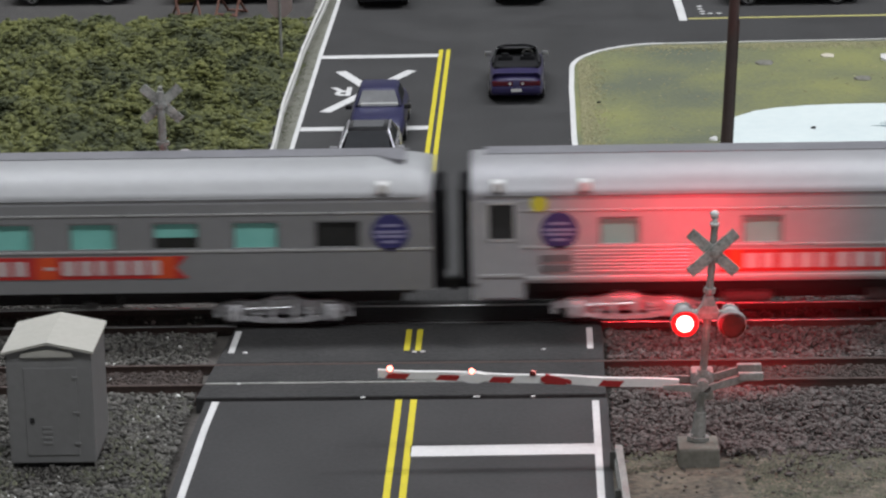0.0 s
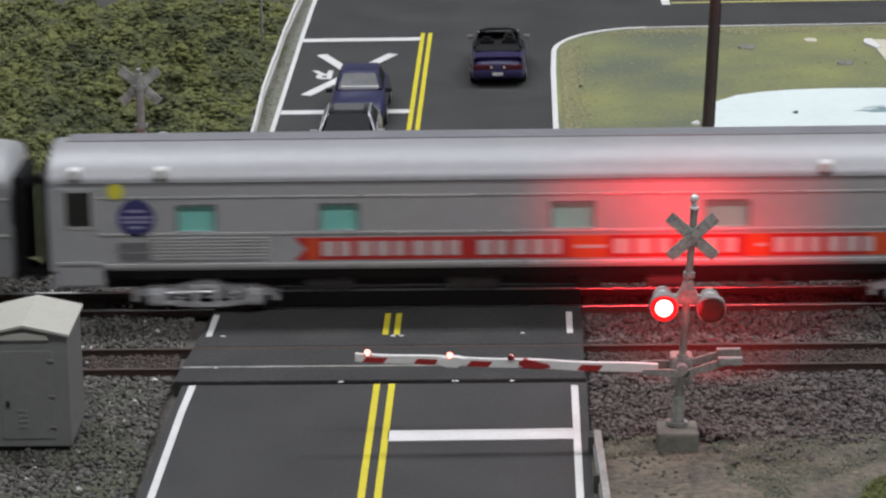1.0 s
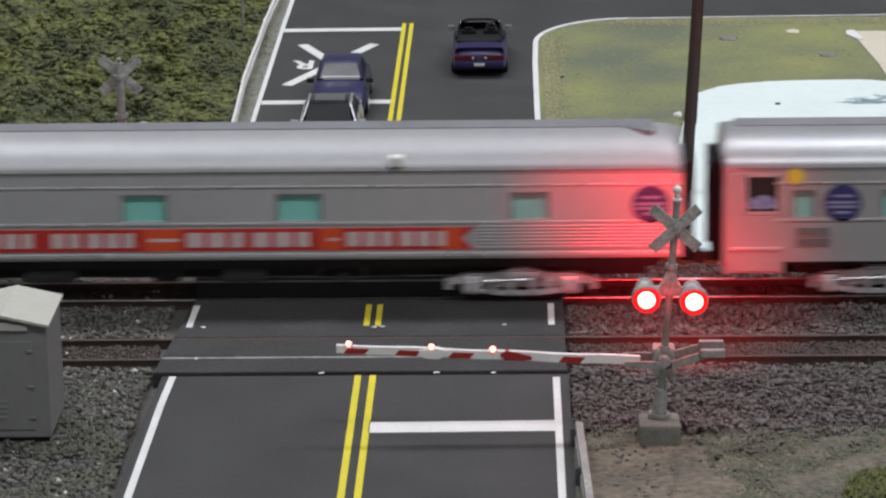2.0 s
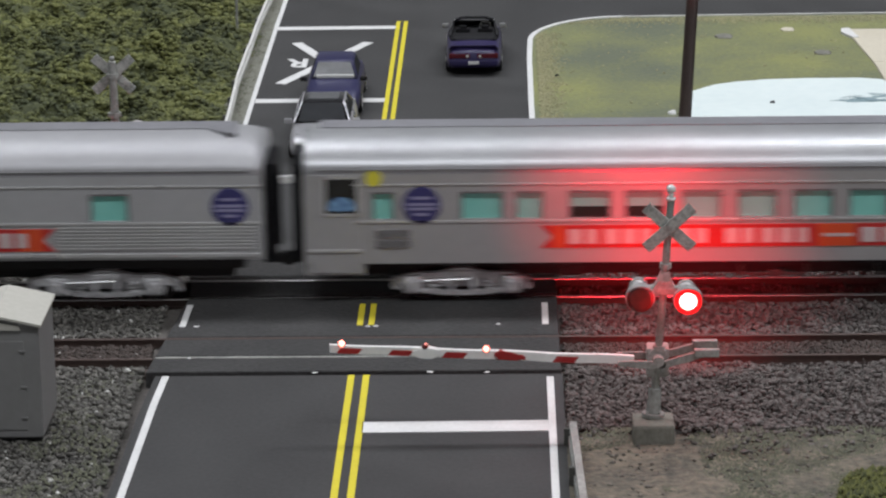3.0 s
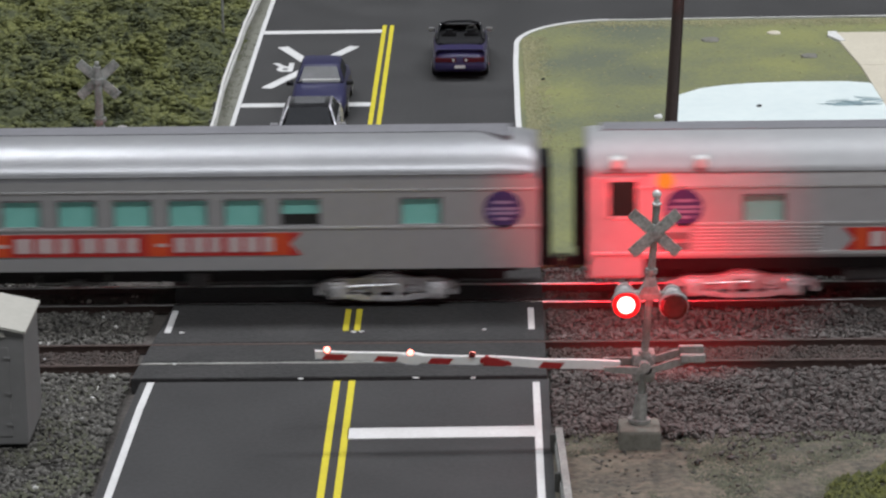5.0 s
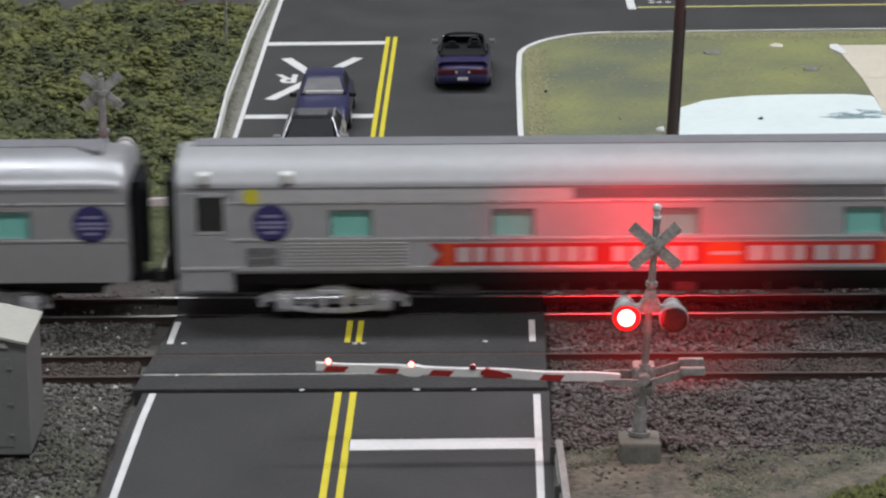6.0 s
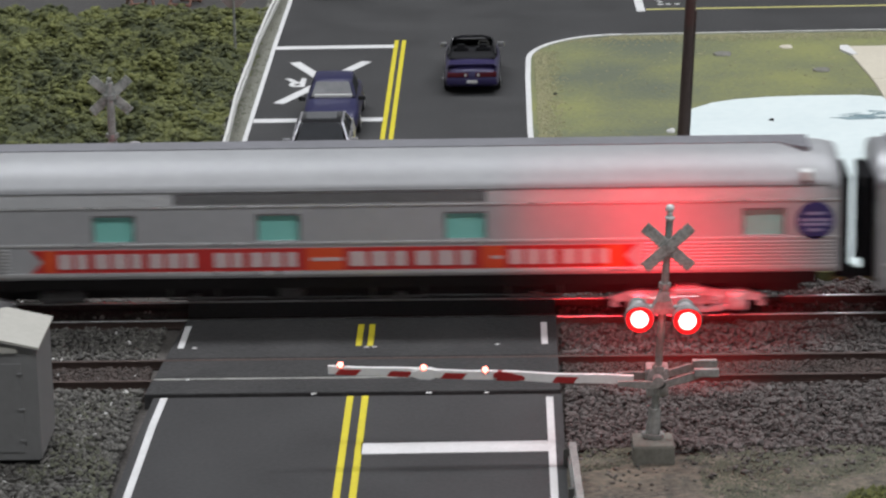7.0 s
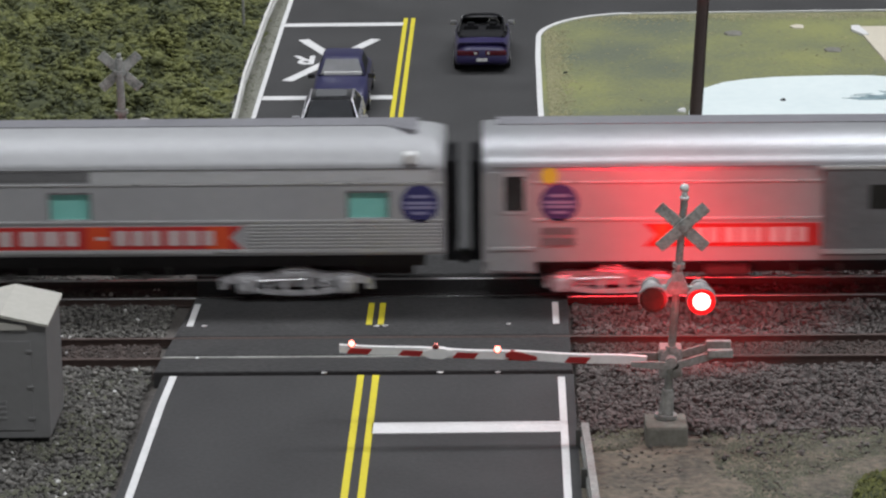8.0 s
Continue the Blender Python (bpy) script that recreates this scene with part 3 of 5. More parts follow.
def gravel():
    rng = np.random.RandomState(4)

    def clear(x, y):
        for yc in (1.88, 6.58):
            if abs(abs(y - yc) - 0.755) < 0.11:
                return False
        if -4.95 < x < 4.68 and y > -0.2:
            return False
        return not (-5.0 < x < 4.65 and y <= -0.2)

    def bed(x, y):
        d = min(abs(y - 1.88), abs(y - 6.58))
        z = -0.20 if d < 1.25 else -0.17 - 0.02 * min(6, d - 1.25)
        return z
    for nm, x0, x1, y0, y1, n, m, sz, lab in (
            ("ballast_grey", -16, -4.7, -12, 9.6, 84000, M_STONE_L, (0.02, 0.06), "fine grey and tan ballast stones along the track"),
            ("ballast_brown", 4.4, 18, -7.5, 9.6, 100000, M_STONE_R, (0.018, 0.058), "coarse purplish brown ballast stones along the track")):
        pts = [(x, y) for x, y in points(rng, n, x0, x1, y0, y1, clear) if abs(y - 1.88) > 0.7]
        if nm == "ballast_brown":
            pts = [(x, y) for x, y in pts if y > -3.7 + 0.4 * math.sin(x * 1.3) - 2.0 * rng.rand() ** 5 * (1 if x > 7.2 else 0.5)]
        arr = np.array([(x, y, (bed(x, y) if y > -3.3 or x < 0 else -0.04) + rng.uniform(-0.05, 0.06)) for x, y in pts])
        size = sz[0] + (sz[1] * 1.15 - sz[0]) * rng.rand(len(arr)) ** (1.8 if x0 < 0 else 2.6)
        inner = np.minimum(np.abs(arr[:, 1] - 1.88), np.abs(arr[:, 1] - 6.58)) < 0.8
        arr[inner, 2] -= 0.03
        if x0 > 0:
            arr[:, 2] += [hill(x, y, 0.11, 0.6, 3.7) for x, y, _ in arr]
        scatter(nm, arr, size, m, 11, shape="rock", rough=0.42, label=lab, category="ballast", spread=0.5)
    # fine dark fill between the rails of the near track, level with the ties
    pts = points(rng, 26000, -16, 18, 1.2, 2.56, clear)
    arr = np.array([(x, y, -0.165 + rng.uniform(-0.03, 0.035)) for x, y in pts])
    scatter("track_fill", arr, rng.uniform(0.018, 0.05, len(arr)), M_FILL, 16, shape="rock", rough=0.4, label="dark brown fine ballast between the rails", category="ballast", spread=0.4)
    pts = points(rng, 9000, -14, -4.95, -12, 0.6, lambda x, y: noise.noise(Vector((x * 0.8, y * 0.8, 6.4))) > -0.1 and (abs(x + 7.55) > 1.0 or abs(y + 2.85) > 1.1))
    arr = np.array([(x, y, -0.15) for x, y in pts])
    scatter("ballast_moss", arr, rng.uniform(0.02, 0.05, len(arr)), M_MOSS, 17, shape="tuft", rough=0.6, squash=0.7, label="grey-green moss crumbs among the ballast", category="moss")
    pts = points(rng, 320, -12, -4.9, -9, 8, clear)
    arr = np.array([(x, y, bed(x, y) + 0.05) for x, y in pts if rng.rand() < 0.4])
    scatter("pale_chips", arr, rng.uniform(0.03, 0.07, len(arr)), M_GUARD, 13, rough=0.5, label="few pale stone chips in the grey ballast", category="ballast")
    # low moss on the verge
    pts = points(rng, 30000, 4.9, 16, -13, -3.7, lambda x, y: noise.noise(Vector((x * 0.45, y * 0.6, 2.2))) > (0.05 if x < 7.4 else -0.25))
    arr = np.array([(x, y, -0.02) for x, y in pts])
    scatter("verge_moss", arr, rng.uniform(0.018, 0.05, len(arr)), M_MOSS, 14, shape="tuft", rough=0.6, squash=0.5, label="low grey-green moss clumps on the verge", category="moss")
    # stray pebbles on the dirt verge
    pts = points(rng, 1500, 4.9, 16, -14, -3.6, lambda x, y: True)
    arr = np.array([(x, y, -0.03) for x, y in pts])
    scatter("verge_pebbles", arr, rng.uniform(0.015, 0.05, len(arr)), M_PEBBLE, 12, shape="rock", rough=0.3, label="scattered small pebbles on the sandy verge", category="pebbles")


def field():
    def h(x, y):
        e = min(1, max(0, (-5.1 - x) / 1.3)) * min(1, max(0, (44.3 - y) / 5.0))
        return -0.06 + e * (0.22 + hill(x, y, 0.5, 0.85, 5.5) + hill(x, y, 0.3, 3.2, 9.1))
    ob = sheet("grass_field", -20, -5.0, 9.4, 44.4, 0.2, h, M_TURF)
    tagged(ob, "rough olive green foam turf field", "grass", kind="structure")
    ob = sheet("grass_field_west", -150, -20, 9.4, 44.4, 1.0, h, M_TURF)
    tagged(ob, "olive green foam turf stretching away", "grass", kind="structure")
    rng = np.random.RandomState(8)
    def lumpy(x, y):
        return h(x, y) + 0.42 * max(-0.2, hill(x, y, 1.0, 0.62, 2.6)) * min(1, (-5.0 - x) / 0.6)
    pts = points(rng, 62000, -17.5, -5.05, 18, 44.6, lambda x, y: y < 44.0 + rng.normal(0, 0.06))
    arr = np.array([(x, y, lumpy(x, y) + rng.uniform(-0.06, 0.05)) for x, y in pts])
    size = rng.uniform(0.045, 0.105, len(arr)) * np.where(rng.rand(len(arr)) > 0.9, 1.5, 1.0)
    scatter("turf_clumps", arr, size, M_TUFT, 21, rough=0.6, squash=0.7, spread=0.45, label="clumps of olive and dark green foam turf", category="grass")
    pts = points(rng, 90000, -20, -5.0, 11, 44.6, lambda x, y: (y > 18 and x > -17.5 or rng.rand() < 0.25) and y < 44.05 + rng.normal(0, 0.05))
    arr = np.array([(x, y, lumpy(x, y) + rng.uniform(0.0, 0.1)) for x, y in pts])
    scatter("turf_crumbs", arr, rng.uniform(0.02, 0.04, len(arr)), M_TUFT, 22, shape="tuft", rough=0.6, squash=0.8, spread=0.4,
            label="fine olive foam crumbs over the turf", category="grass")
    bm = bmesh.new()
    prism(bm, [(-150, 44.0), (-5.2, 43.4), (-5.0, 120), (-150, 120)], -0.4, -0.03)
    tagged(part("pavement", bm, M_PAVE), "grey gravelly pavement behind the field", "pavement", kind="structure")
    # strip of gravel shoulder beside the road
    bm = bmesh.new()
    prism(bm, [(-5.25, 9.3), (-4.5, 9.3), (-4.48, 60), (-5.25, 60)], -0.4, -0.012)
    pts = points(rng, 700, -5.3, -4.5, 9.5, 50, lambda x, y: True)
    arr = np.array([(x, y, -0.01) for x, y in pts])
    scatter("shoulder_gravel", arr, rng.uniform(0.015, 0.04, len(arr)), M_SHOULDER, 23, shape="rock", rough=0.35, label="loose pale gravel on the road shoulder", category="gravel")
    pts = points(rng, 3000, -5.5, -4.75, 9.5, 44, lambda x, y: noise.noise(Vector((x, y * 0.7, 4.1))) > 0.05)
    arr = np.array([(x, y, -0.01) for x, y in pts])
    scatter("shoulder_moss", arr, rng.uniform(0.02, 0.055, len(arr)), M_MOSS, 24, shape="tuft", rough=0.6, squash=0.6, label="grey-green moss clumps along the guardrail", category="moss")
    tagged(part("shoulder", bm, M_SHOULDER), "narrow grey gravel shoulder beside the road", "pavement", kind="structure")


def lawn():
    out = [(4.3, 9.3), (4.15, 32), (4.25, 35.3), (4.9, 37.2), (5.8, 38.1), (7.3, 38.55), (150, 39.0), (150, 9.3)]
    bm = bmesh.new()
    prism(bm, out, -0.45, 0.02)
    tagged(part("lawn", bm, M_LAWN), "flat patchy olive green lawn", "lawn", kind="structure")
    rng = np.random.RandomState(15)
    arr, size = [], []
    for _ in range(6500):
        u = rng.rand()
        if u < 0.5:
            x, y = 4.4 + abs(rng.normal(0, 0.35)), rng.uniform(20, 36)
        elif u < 0.93:
            x, y = rng.uniform(5.5, 18), 38.35 - abs(rng.normal(0, 0.45))
        else:
            x, y = rng.uniform(4.6, 15), rng.uniform(18, 38)
        if x < 4.35 or (8.6 < x and y < 29.2) or (x < 7 and y > 35 and (x - 7.1) ** 2 / 2.9 ** 2 + (y - 35) ** 2 / 3.3 ** 2 > 0.9):
            continue
        arr.append((x, y, 0.02))
        size.append(rng.uniform(0.02, 0.055))
    scatter("lawn_tufts", np.array(arr), np.array(size), M_LAWNTUFT, 31, rough=0.5, squash=0.6, label="sparse dry grass tufts on the lawn edge", category="grass")
    # pale plaster patch
    out = [(7.9, 9.35), (7.95, 19.0), (8.4, 22.5), (8.62, 24.6), (8.85, 26.0), (9.15, 27.2), (9.85, 28.05), (10.6, 28.45), (11.5, 28.72), (12.8, 28.85), (14.5, 28.85),
           (15.2, 28.6), (15.45, 27.8), (15.6, 26.5), (15.75, 24.0), (15.75, 9.35)]
    bm = bmesh.new()
    prism(bm, out, 0.0, 0.06)
    tagged(part("plaster_patch", bm, M_PLASTER), "pale blue-white plaster patch on the lawn", "plaster", kind="structure")
    edge = []
    for (ax_, ay), (bx, by) in zip(out[1:-2], out[2:-1]):
        for u in np.linspace(0, 1, int(14 * math.hypot(bx - ax_, by - ay))):
            edge.append((ax_ + (bx - ax_) * u + rng.normal(0, 0.05), ay + (by - ay) * u + rng.normal(0, 0.06), 0.04))
    scatter("edge_grass", np.array(edge), rng.uniform(0.02, 0.06, len(edge)), M_MOSS, 33, shape="tuft", rough=0.5, label="ragged grass edge round the plaster", category="grass")
    rs = random.Random(3)
    for k in range(14):
        bm = bmesh.new()
        x, y, a = 14.6 + rs.uniform(-0.9, 0.8), 26.05 + rs.uniform(-0.5, 0.45), rs.uniform(-0.5, 0.5)
        n = 14
        l, w = rs.uniform(0.2, 0.8), rs.uniform(0.02, 0.07)
        pts = [(x + l * math.cos(a) * math.cos(q) - w * math.sin(a) * math.sin(q) + rs.uniform(-0.03, 0.03),
                y + l * math.sin(a) * math.cos(q) + w * math.cos(a) * math.sin(q) + rs.uniform(-0.03, 0.03))
               for q in [i * 2 * math.pi / n for i in range(n)]]
        prism(bm, pts, 0.055, 0.062 + 0.001 * k)
        tagged(part("stain", bm, M_STAIN), "blue-grey stain on the pale plaster", "stain", kind="structure")
    # beige slabs with a joint
    for y0, y1 in ((9.4, 31.0), (31.06, 36.0)):
        bm = bmesh.new()
        k = lambda y: 15.75 if y < 28 else 15.35 - 0.075 * (y - 29)
        prism(bm, [(k(y0), y0), (26, y0), (26, y1), (k(y1), y1)], 0.0, 0.08)
        bmesh.ops.bevel(bm, geom=[e for e in bm.edges if all(v.co.z > 0.07 for v in e.verts)], offset=0.02, segments=1, affect="EDGES")
        tagged(part("paving_slab", bm, M_CONCRETE), "beige concrete slab beside the lawn", "pavement", kind="structure")
    bm = bmesh.new()
    prism(bm, [(14.62, 35.5), (14.95, 34.6), (15.12, 34.65), (14.95, 36.1), (14.68, 36.05)], 0.0, 0.10)
    tagged(part("plaster_chip", bm, M_WHITE), "small white plaster chip beside the slab", "debris")
    for x, y, r, m, lab in ((11.5, 25.6, 0.09, M_RUBBER, "tiny dark pebble on the pale plaster"), (10.69, 35.2, 0.33, M_GREYCON, "flat pale grey stone in the grass"),
                            (13.73, 32.6, 0.3, M_GREYCON, "flat pale grey stone in the grass"), (12.9, 36.2, 0.25, M_CONCRETE, "flat pale tan stone in the grass"),
                            (8.38, 24.4, 0.14, M_WHITE, "small white pebble beside the pole"), (5.0, 29.6, 0.07, M_RUBBER, "tiny dark pebble in the grass")):
        bm = bmesh.new()
        ball(bm, (0, 0, 0), r)
        for v in bm.verts:
            v.co *= 1 + 0.3 * noise.noise(v.co * 6 / r * 0.3)
            v.co.z *= 0.28 if r > 0.2 else 0.8
        tagged(part("pebble", bm, m, at=P(x, y, 0.05 if m is M_RUBBER and x > 8 else 0.03)), lab, "stone")


def bush():
    rng = np.random.RandomState(19)
    arr = []
    for _ in range(26000):
        x, y = rng.uniform(9.3, 18), rng.uniform(-14, -5.2)
        d = (x - 13.6) / 4.0, (y + 9.6) / 3.6
        q = d[0] ** 2 + d[1] ** 2
        if q < 1 + 0.15 * math.sin(x * 5):
            arr.append((x, y, 0.62 * math.sqrt(max(0, 1 - q * 0.85)) + rng.uniform(-0.15, 0.08)))
    arr = np.array(arr)
    scatter("foam_bush", arr, rng.uniform(0.03, 0.085, len(arr)), M_BUSH, 44, shape="tuft", rough=0.6, label="low yellow-green foam bush on the verge", category="bush")


# ---- train ----
def train_at(t):
    return -9.664 * t - 0.08512 * t * t + 0.007232 * t ** 3


def section(k=1.0, z0=2.87):
    """Upper body outline from one side to the other: wall, then the curved roof; k lowers the crown at the ends."""
    hw = 1.52
    pts = [(-hw, z0), (-hw, 3.30)]
    for i in range(0, 17):
        a = math.pi * i / 16
        pts.append((-hw * math.cos(a) , 3.42 + (0.72 * k) * math.sin(a) ** 1.35))
    pts += [(hw, 3.30), (hw, z0)]
    return pts


def railcar(x0, x1, windows, banner, trucks, fluted=(), door=None, dot=None, logos=(), grille=None, band=None,
            words=True, bottom=1.08, vents=(), baggage=None, label="", warm=False, gloss=False, blue=False):
    """One passenger car; all lengths are along the train, the car's own zero is at its left end."""
    t = thing("passenger_car", x0, 6.58, 0.012)
    L = x1 - x0
    # the dimmer light on the first carriage is put into its silver
    body_m = M_SILVER_WARM if warm else M_SILVER_DIM if gloss else M_SILVER
    hw, zb, zt = 1.52, 2.19, 2.87
    # lower and upper shell with piers between the window openings on both sides
    bm = bmesh.new()
    box(bm, 0.0, L, -hw, hw, bottom, zb)
    box(bm, 0.06, L - 0.06, -hw + 0.14, hw - 0.14, zb, zt)
    for s in (-1, 1):
        xs = [0.0]
        for a, b, *_ in windows:
            xs += [a - x0, b - x0]
        xs.append(L)
        for a, b in zip(xs[::2], xs[1::2]):
            ya, yb = sorted((s * hw, s * (hw - 0.14)))
            box(bm, a, b, ya, yb, zb, zt)
    loft(bm, [[(x, y, z) for y, z in section(k)] for x, k in ((0.0, 0.95), (0.1, 0.985), (0.3, 1.0), (L - 0.75, 1.0), (L - 0.3, 0.93), (L, 0.82))])
    for f in bm.faces:
        c = f.calc_center_median()
        if c.z > 3.36:
            f.material_index = 1
    body = part("body", bm, [body_m, M_ROOFDULL if band or gloss == "dull" else M_ROOFGLOSS if warm or gloss else M_ROOF], t)
    for f in body.data.polygons:
        f.use_smooth = f.material_index == 1
    # darker walk along the crown
    bm = bmesh.new()
    prism(bm, [(0.35, -0.2), (L - 1.4, -0.2), (L - 0.8, -0.7), (L - 0.65, -0.62), (L - 0.65, 0.55), (0.35, 0.55)], 4.0, 4.15)
    part("roof_walk", bm, M_ROOFTOP, t, "dark grey roof walk")
    # window panes set back in the openings
    for a, b, *k in windows:
        kind = k[0] if k else "teal"
        for s in (-1, 1):
            bm = bmesh.new()
            ya, yb = sorted((s * (hw - 0.10), s * (hw - 0.075)))
            zc = zb + 0.27 if kind == "half" else zb
            box(bm, a - x0, b - x0, ya, yb, zc, zt - 0.02)
            part("window", bm, M_DARKGLASS if kind == "dark" else M_TEAL, t)
            if kind == "half":
                bm = bmesh.new()
                box(bm, a - x0, b - x0, ya, yb, zb, zc)
                part("window", bm, M_DARKGLASS, t, "dark lower half of a window")
            bm = bmesh.new()
            yo, yi = s * (hw + 0.012), s * (hw - 0.075)
            ya, yb = sorted((yo, yi))
            w = 0.035
            box(bm, a - x0 - w, b - x0 + w, ya, yb, zt - 0.05, zt + 0.0)
            box(bm, a - x0 - w, a - x0 + 0.012, ya, yb, zb, zt - 0.05)
            box(bm, b - x0 - 0.012, b - x0 + w, ya, yb, zb, zt - 0.05)
            part("window_frame", bm, M_BAND, t, "dark grey window frame")
    # trim lines along the side
    for s in (-1, 1):
        for z, h, xa, xb in ((2.10, 0.055, 1.2, L), (3.03, 0.035, 1.2, L), (3.40, 0.03, 0.3, L - 0.3)):
            bm = bmesh.new()
            ya, yb = sorted((s * (hw - 0.01), s * (hw + 0.03)))
            box(bm, xa, xb, ya, yb, z, z + h, bevel=0.006)
            part("trim_strip", bm, M_STRIP if z < 3.3 else M_BAND, t, "bright thin trim strip" if z < 3.3 else "dark gutter strip")
        if fluted:
            bm = bmesh.new()
            ya, yb = sorted((s * (hw - 0.01), s * (hw + 0.045)))
            box(bm, 0.1 if door is None else 1.3, L - 0.05, ya, yb, bottom + 0.07, bottom + 0.16, bevel=0.01)
            part("sill_strip", bm, M_STRIP, t, "bright sill strip")
    for a, b in fluted:
        for s in (-1, 1):
            for i in range(7):
                bm = bmesh.new()
                z = 1.48 + i * 0.086
                ya, yb = sorted((s * (hw - 0.01), s * (hw + 0.04)))
                box(bm, a - x0, b - x0, ya, yb, z, z + 0.05, bevel=0.012)
                part("flute", bm, M_STRIP, t)
    if band:
        bm = bmesh.new()
        box(bm, band[0] - x0, band[1] - x0, -hw - 0.012, -hw + 0.02, 3.12, 3.36)
        part("letterboard", bm, M_BAND, t, "dark grey letterboard panel")
        for ba, bb in ((x0 + 1.5, band[0] - 0.02), (band[1] + 0.02, x1 - 0.3)):
            bm = bmesh.new()
            box(bm, ba - x0, bb - x0, -hw - 0.01, -hw + 0.02, 3.08, 3.38)
            part("letterboard", bm, M_LETTERBOARD, t, "light silver letterboard panel")
    # banner with plain bars for its lettering
    if banner:
        a, b = banner[0] - x0, banner[1] - x0
        z0, z1 = 1.45, 2.01
        y = -hw - 0.02
        bm = bmesh.new()
        n = 0.28
        zm = (z0 + z1) / 2
        out = [(a, z0), (b, z0), (b - n, zm), (b, z1), (a, z1), (a + n, zm)] if words is True else [(a, z0), (b, z0), (b, z1), (a, z1), (a + n, zm)]
        vs0 = [bm.verts.new((x, y, z)) for x, z in out]
        vs1 = [bm.verts.new((x, -hw + 0.01, z)) for x, z in out]
        bm.faces.new(vs0)
        bm.faces.new(vs1[::-1])
        for i in range(len(out)):
            bm.faces.new((vs0[i], vs0[(i + 1) % len(out)], vs1[(i + 1) % len(out)], vs1[i]))
        bann = part("banner", bm, M_BANNER, t, "long red banner with notched ends")
        wl = b - a
        ends = [(a + 0.3, a + 0.58)] + ([(b - 0.85, b - 0.3), (a + 0.455 * wl, a + 0.517 * wl), (a + 0.746 * wl, a + 0.782 * wl)] if words is True else [])
        for ea, eb in ends:
            bm = bmesh.new()
            box(bm, ea, eb, y - 0.008, y + 0.01, z0 + 0.004, z1 - 0.004)
            part("orange_field", bm, M_ORANGE, bann, "orange field of the banner")
        wl = b - a
        bm = bmesh.new()
        # word starts and ends along the banner, with the number of letters
        runs = ((0.042, 0.282, 8), (0.300, 0.449, 5), (0.523, 0.741, 6), (0.787, 0.963, 6)) if words is True else ((0.28, 0.95, 8),)
        small = ((0.463, 0.514), (0.760, 0.778)) if words is True else ()
        for ra, rb, k in runs:
            st = (rb - ra) * wl / k
            for i in range(k):
                l0, l1 = a + ra * wl + (i + 0.10) * st, a + ra * wl + (i + 0.86 - 0.16 * ((i * 2 + k) % 3 == 1)) * st
                box(bm, l0, l1, y - 0.018, y, z0 + 0.10, z1 - 0.10)
        for ra, rb in small:
            box(bm, a + ra * wl, a + rb * wl, y - 0.018, y, z0 + 0.24, z1 - 0.24)
        part("lettering", bm, M_LETTER, bann, "pale plain bars of lettering")
    for lx in logos:
        bm = bmesh.new()
        cyl(bm, (lx - x0, -hw + 0.01, 2.54), (lx - x0, -hw - 0.03, 2.54), 0.46, n=28)
        lg = part("emblem_disc", bm, M_LOGO, t, "dark blue round emblem")
        for z, w in ((2.72, 0.25), (2.56, 0.38), (2.45, 0.36), (2.31, 0.20)):
            bm = bmesh.new()
            box(bm, lx - x0 - w, lx - x0 + w, -hw - 0.04, -hw - 0.02, z - 0.035, z + 0.035)
            part("emblem_bar", bm, M_LOGOBAR, lg, "plain lilac bar")
    if dot:
        bm = bmesh.new()
        cyl(bm, (dot - x0, -hw + 0.01, 3.21), (dot - x0, -hw - 0.04, 3.21), 0.2, n=18)
        part("yellow_disc", bm, M_DOT, t, "small yellow disc")
    if grille:
        bm = bmesh.new()
        for z in (1.50, 1.76):
            box(bm, grille[0] - x0, grille[1] - x0, -hw - 0.045, -hw + 0.01, z, z + 0.17)
        part("grille", bm, M_BAND, t, "dark vent grille")
    if door:
        d0, d1, w0, w1 = [v - x0 for v in door]
        bm = bmesh.new()
        box(bm, d0, d1, -hw - 0.02, -hw + 0.02, 0.85, 3.3, bevel=0.01)
        box(bm, 0.02, d1 + 0.05, -hw + 0.05, hw - 0.05, 0.78, bottom + 0.01)
        dr = part("door", bm, body_m, t, "vestibule door with a dark window")
        bm = bmesh.new()
        box(bm, w0, w1, -hw - 0.028, -hw, 2.35, 3.2, bevel=0.008)
        part("door_window", bm, M_DARKGLASS, dr, "dark door window")
        if blue:
            # flat blue shape standing for a rounded thing behind the glass
            bm = bmesh.new()
            prism(bm, [((w0 + w1) / 2 + (w1 - w0) * 0.46 * math.cos(q), (0.30 if math.sin(q) > 0 else 0.06) * math.sin(q)) for q in [i * math.pi / 12 for i in range(24)]], 0.0, 0.008)
            bm.transform(Matrix.Translation((0, -hw - 0.027, 2.46)) @ Matrix.Rotation(math.pi / 2, 4, "X"))
            part("blue_interior_shape", bm, M_BLUE, dr, "pale blue rounded patch in the window")
        bm = bmesh.new()
        for wa, wb, za, zb2 in ((w0 - 0.06, w0, 2.29, 3.26), (w1, w1 + 0.06, 2.29, 3.26), (w0 - 0.06, w1 + 0.06, 2.27, 2.33), (w0 - 0.06, w1 + 0.06, 3.2, 3.26)):
            box(bm, wa, wb, -hw - 0.04, -hw, za, zb2)
        part("door_window_frame", bm, M_STRIP, dr, "bright door window frame")
        bm = bmesh.new()
        box(bm, d0, d1, -hw - 0.06, -hw, 1.38, 1.45, bevel=0.01)
        part("door_ledge", bm, M_STRIP, dr, "bright ledge across the door")
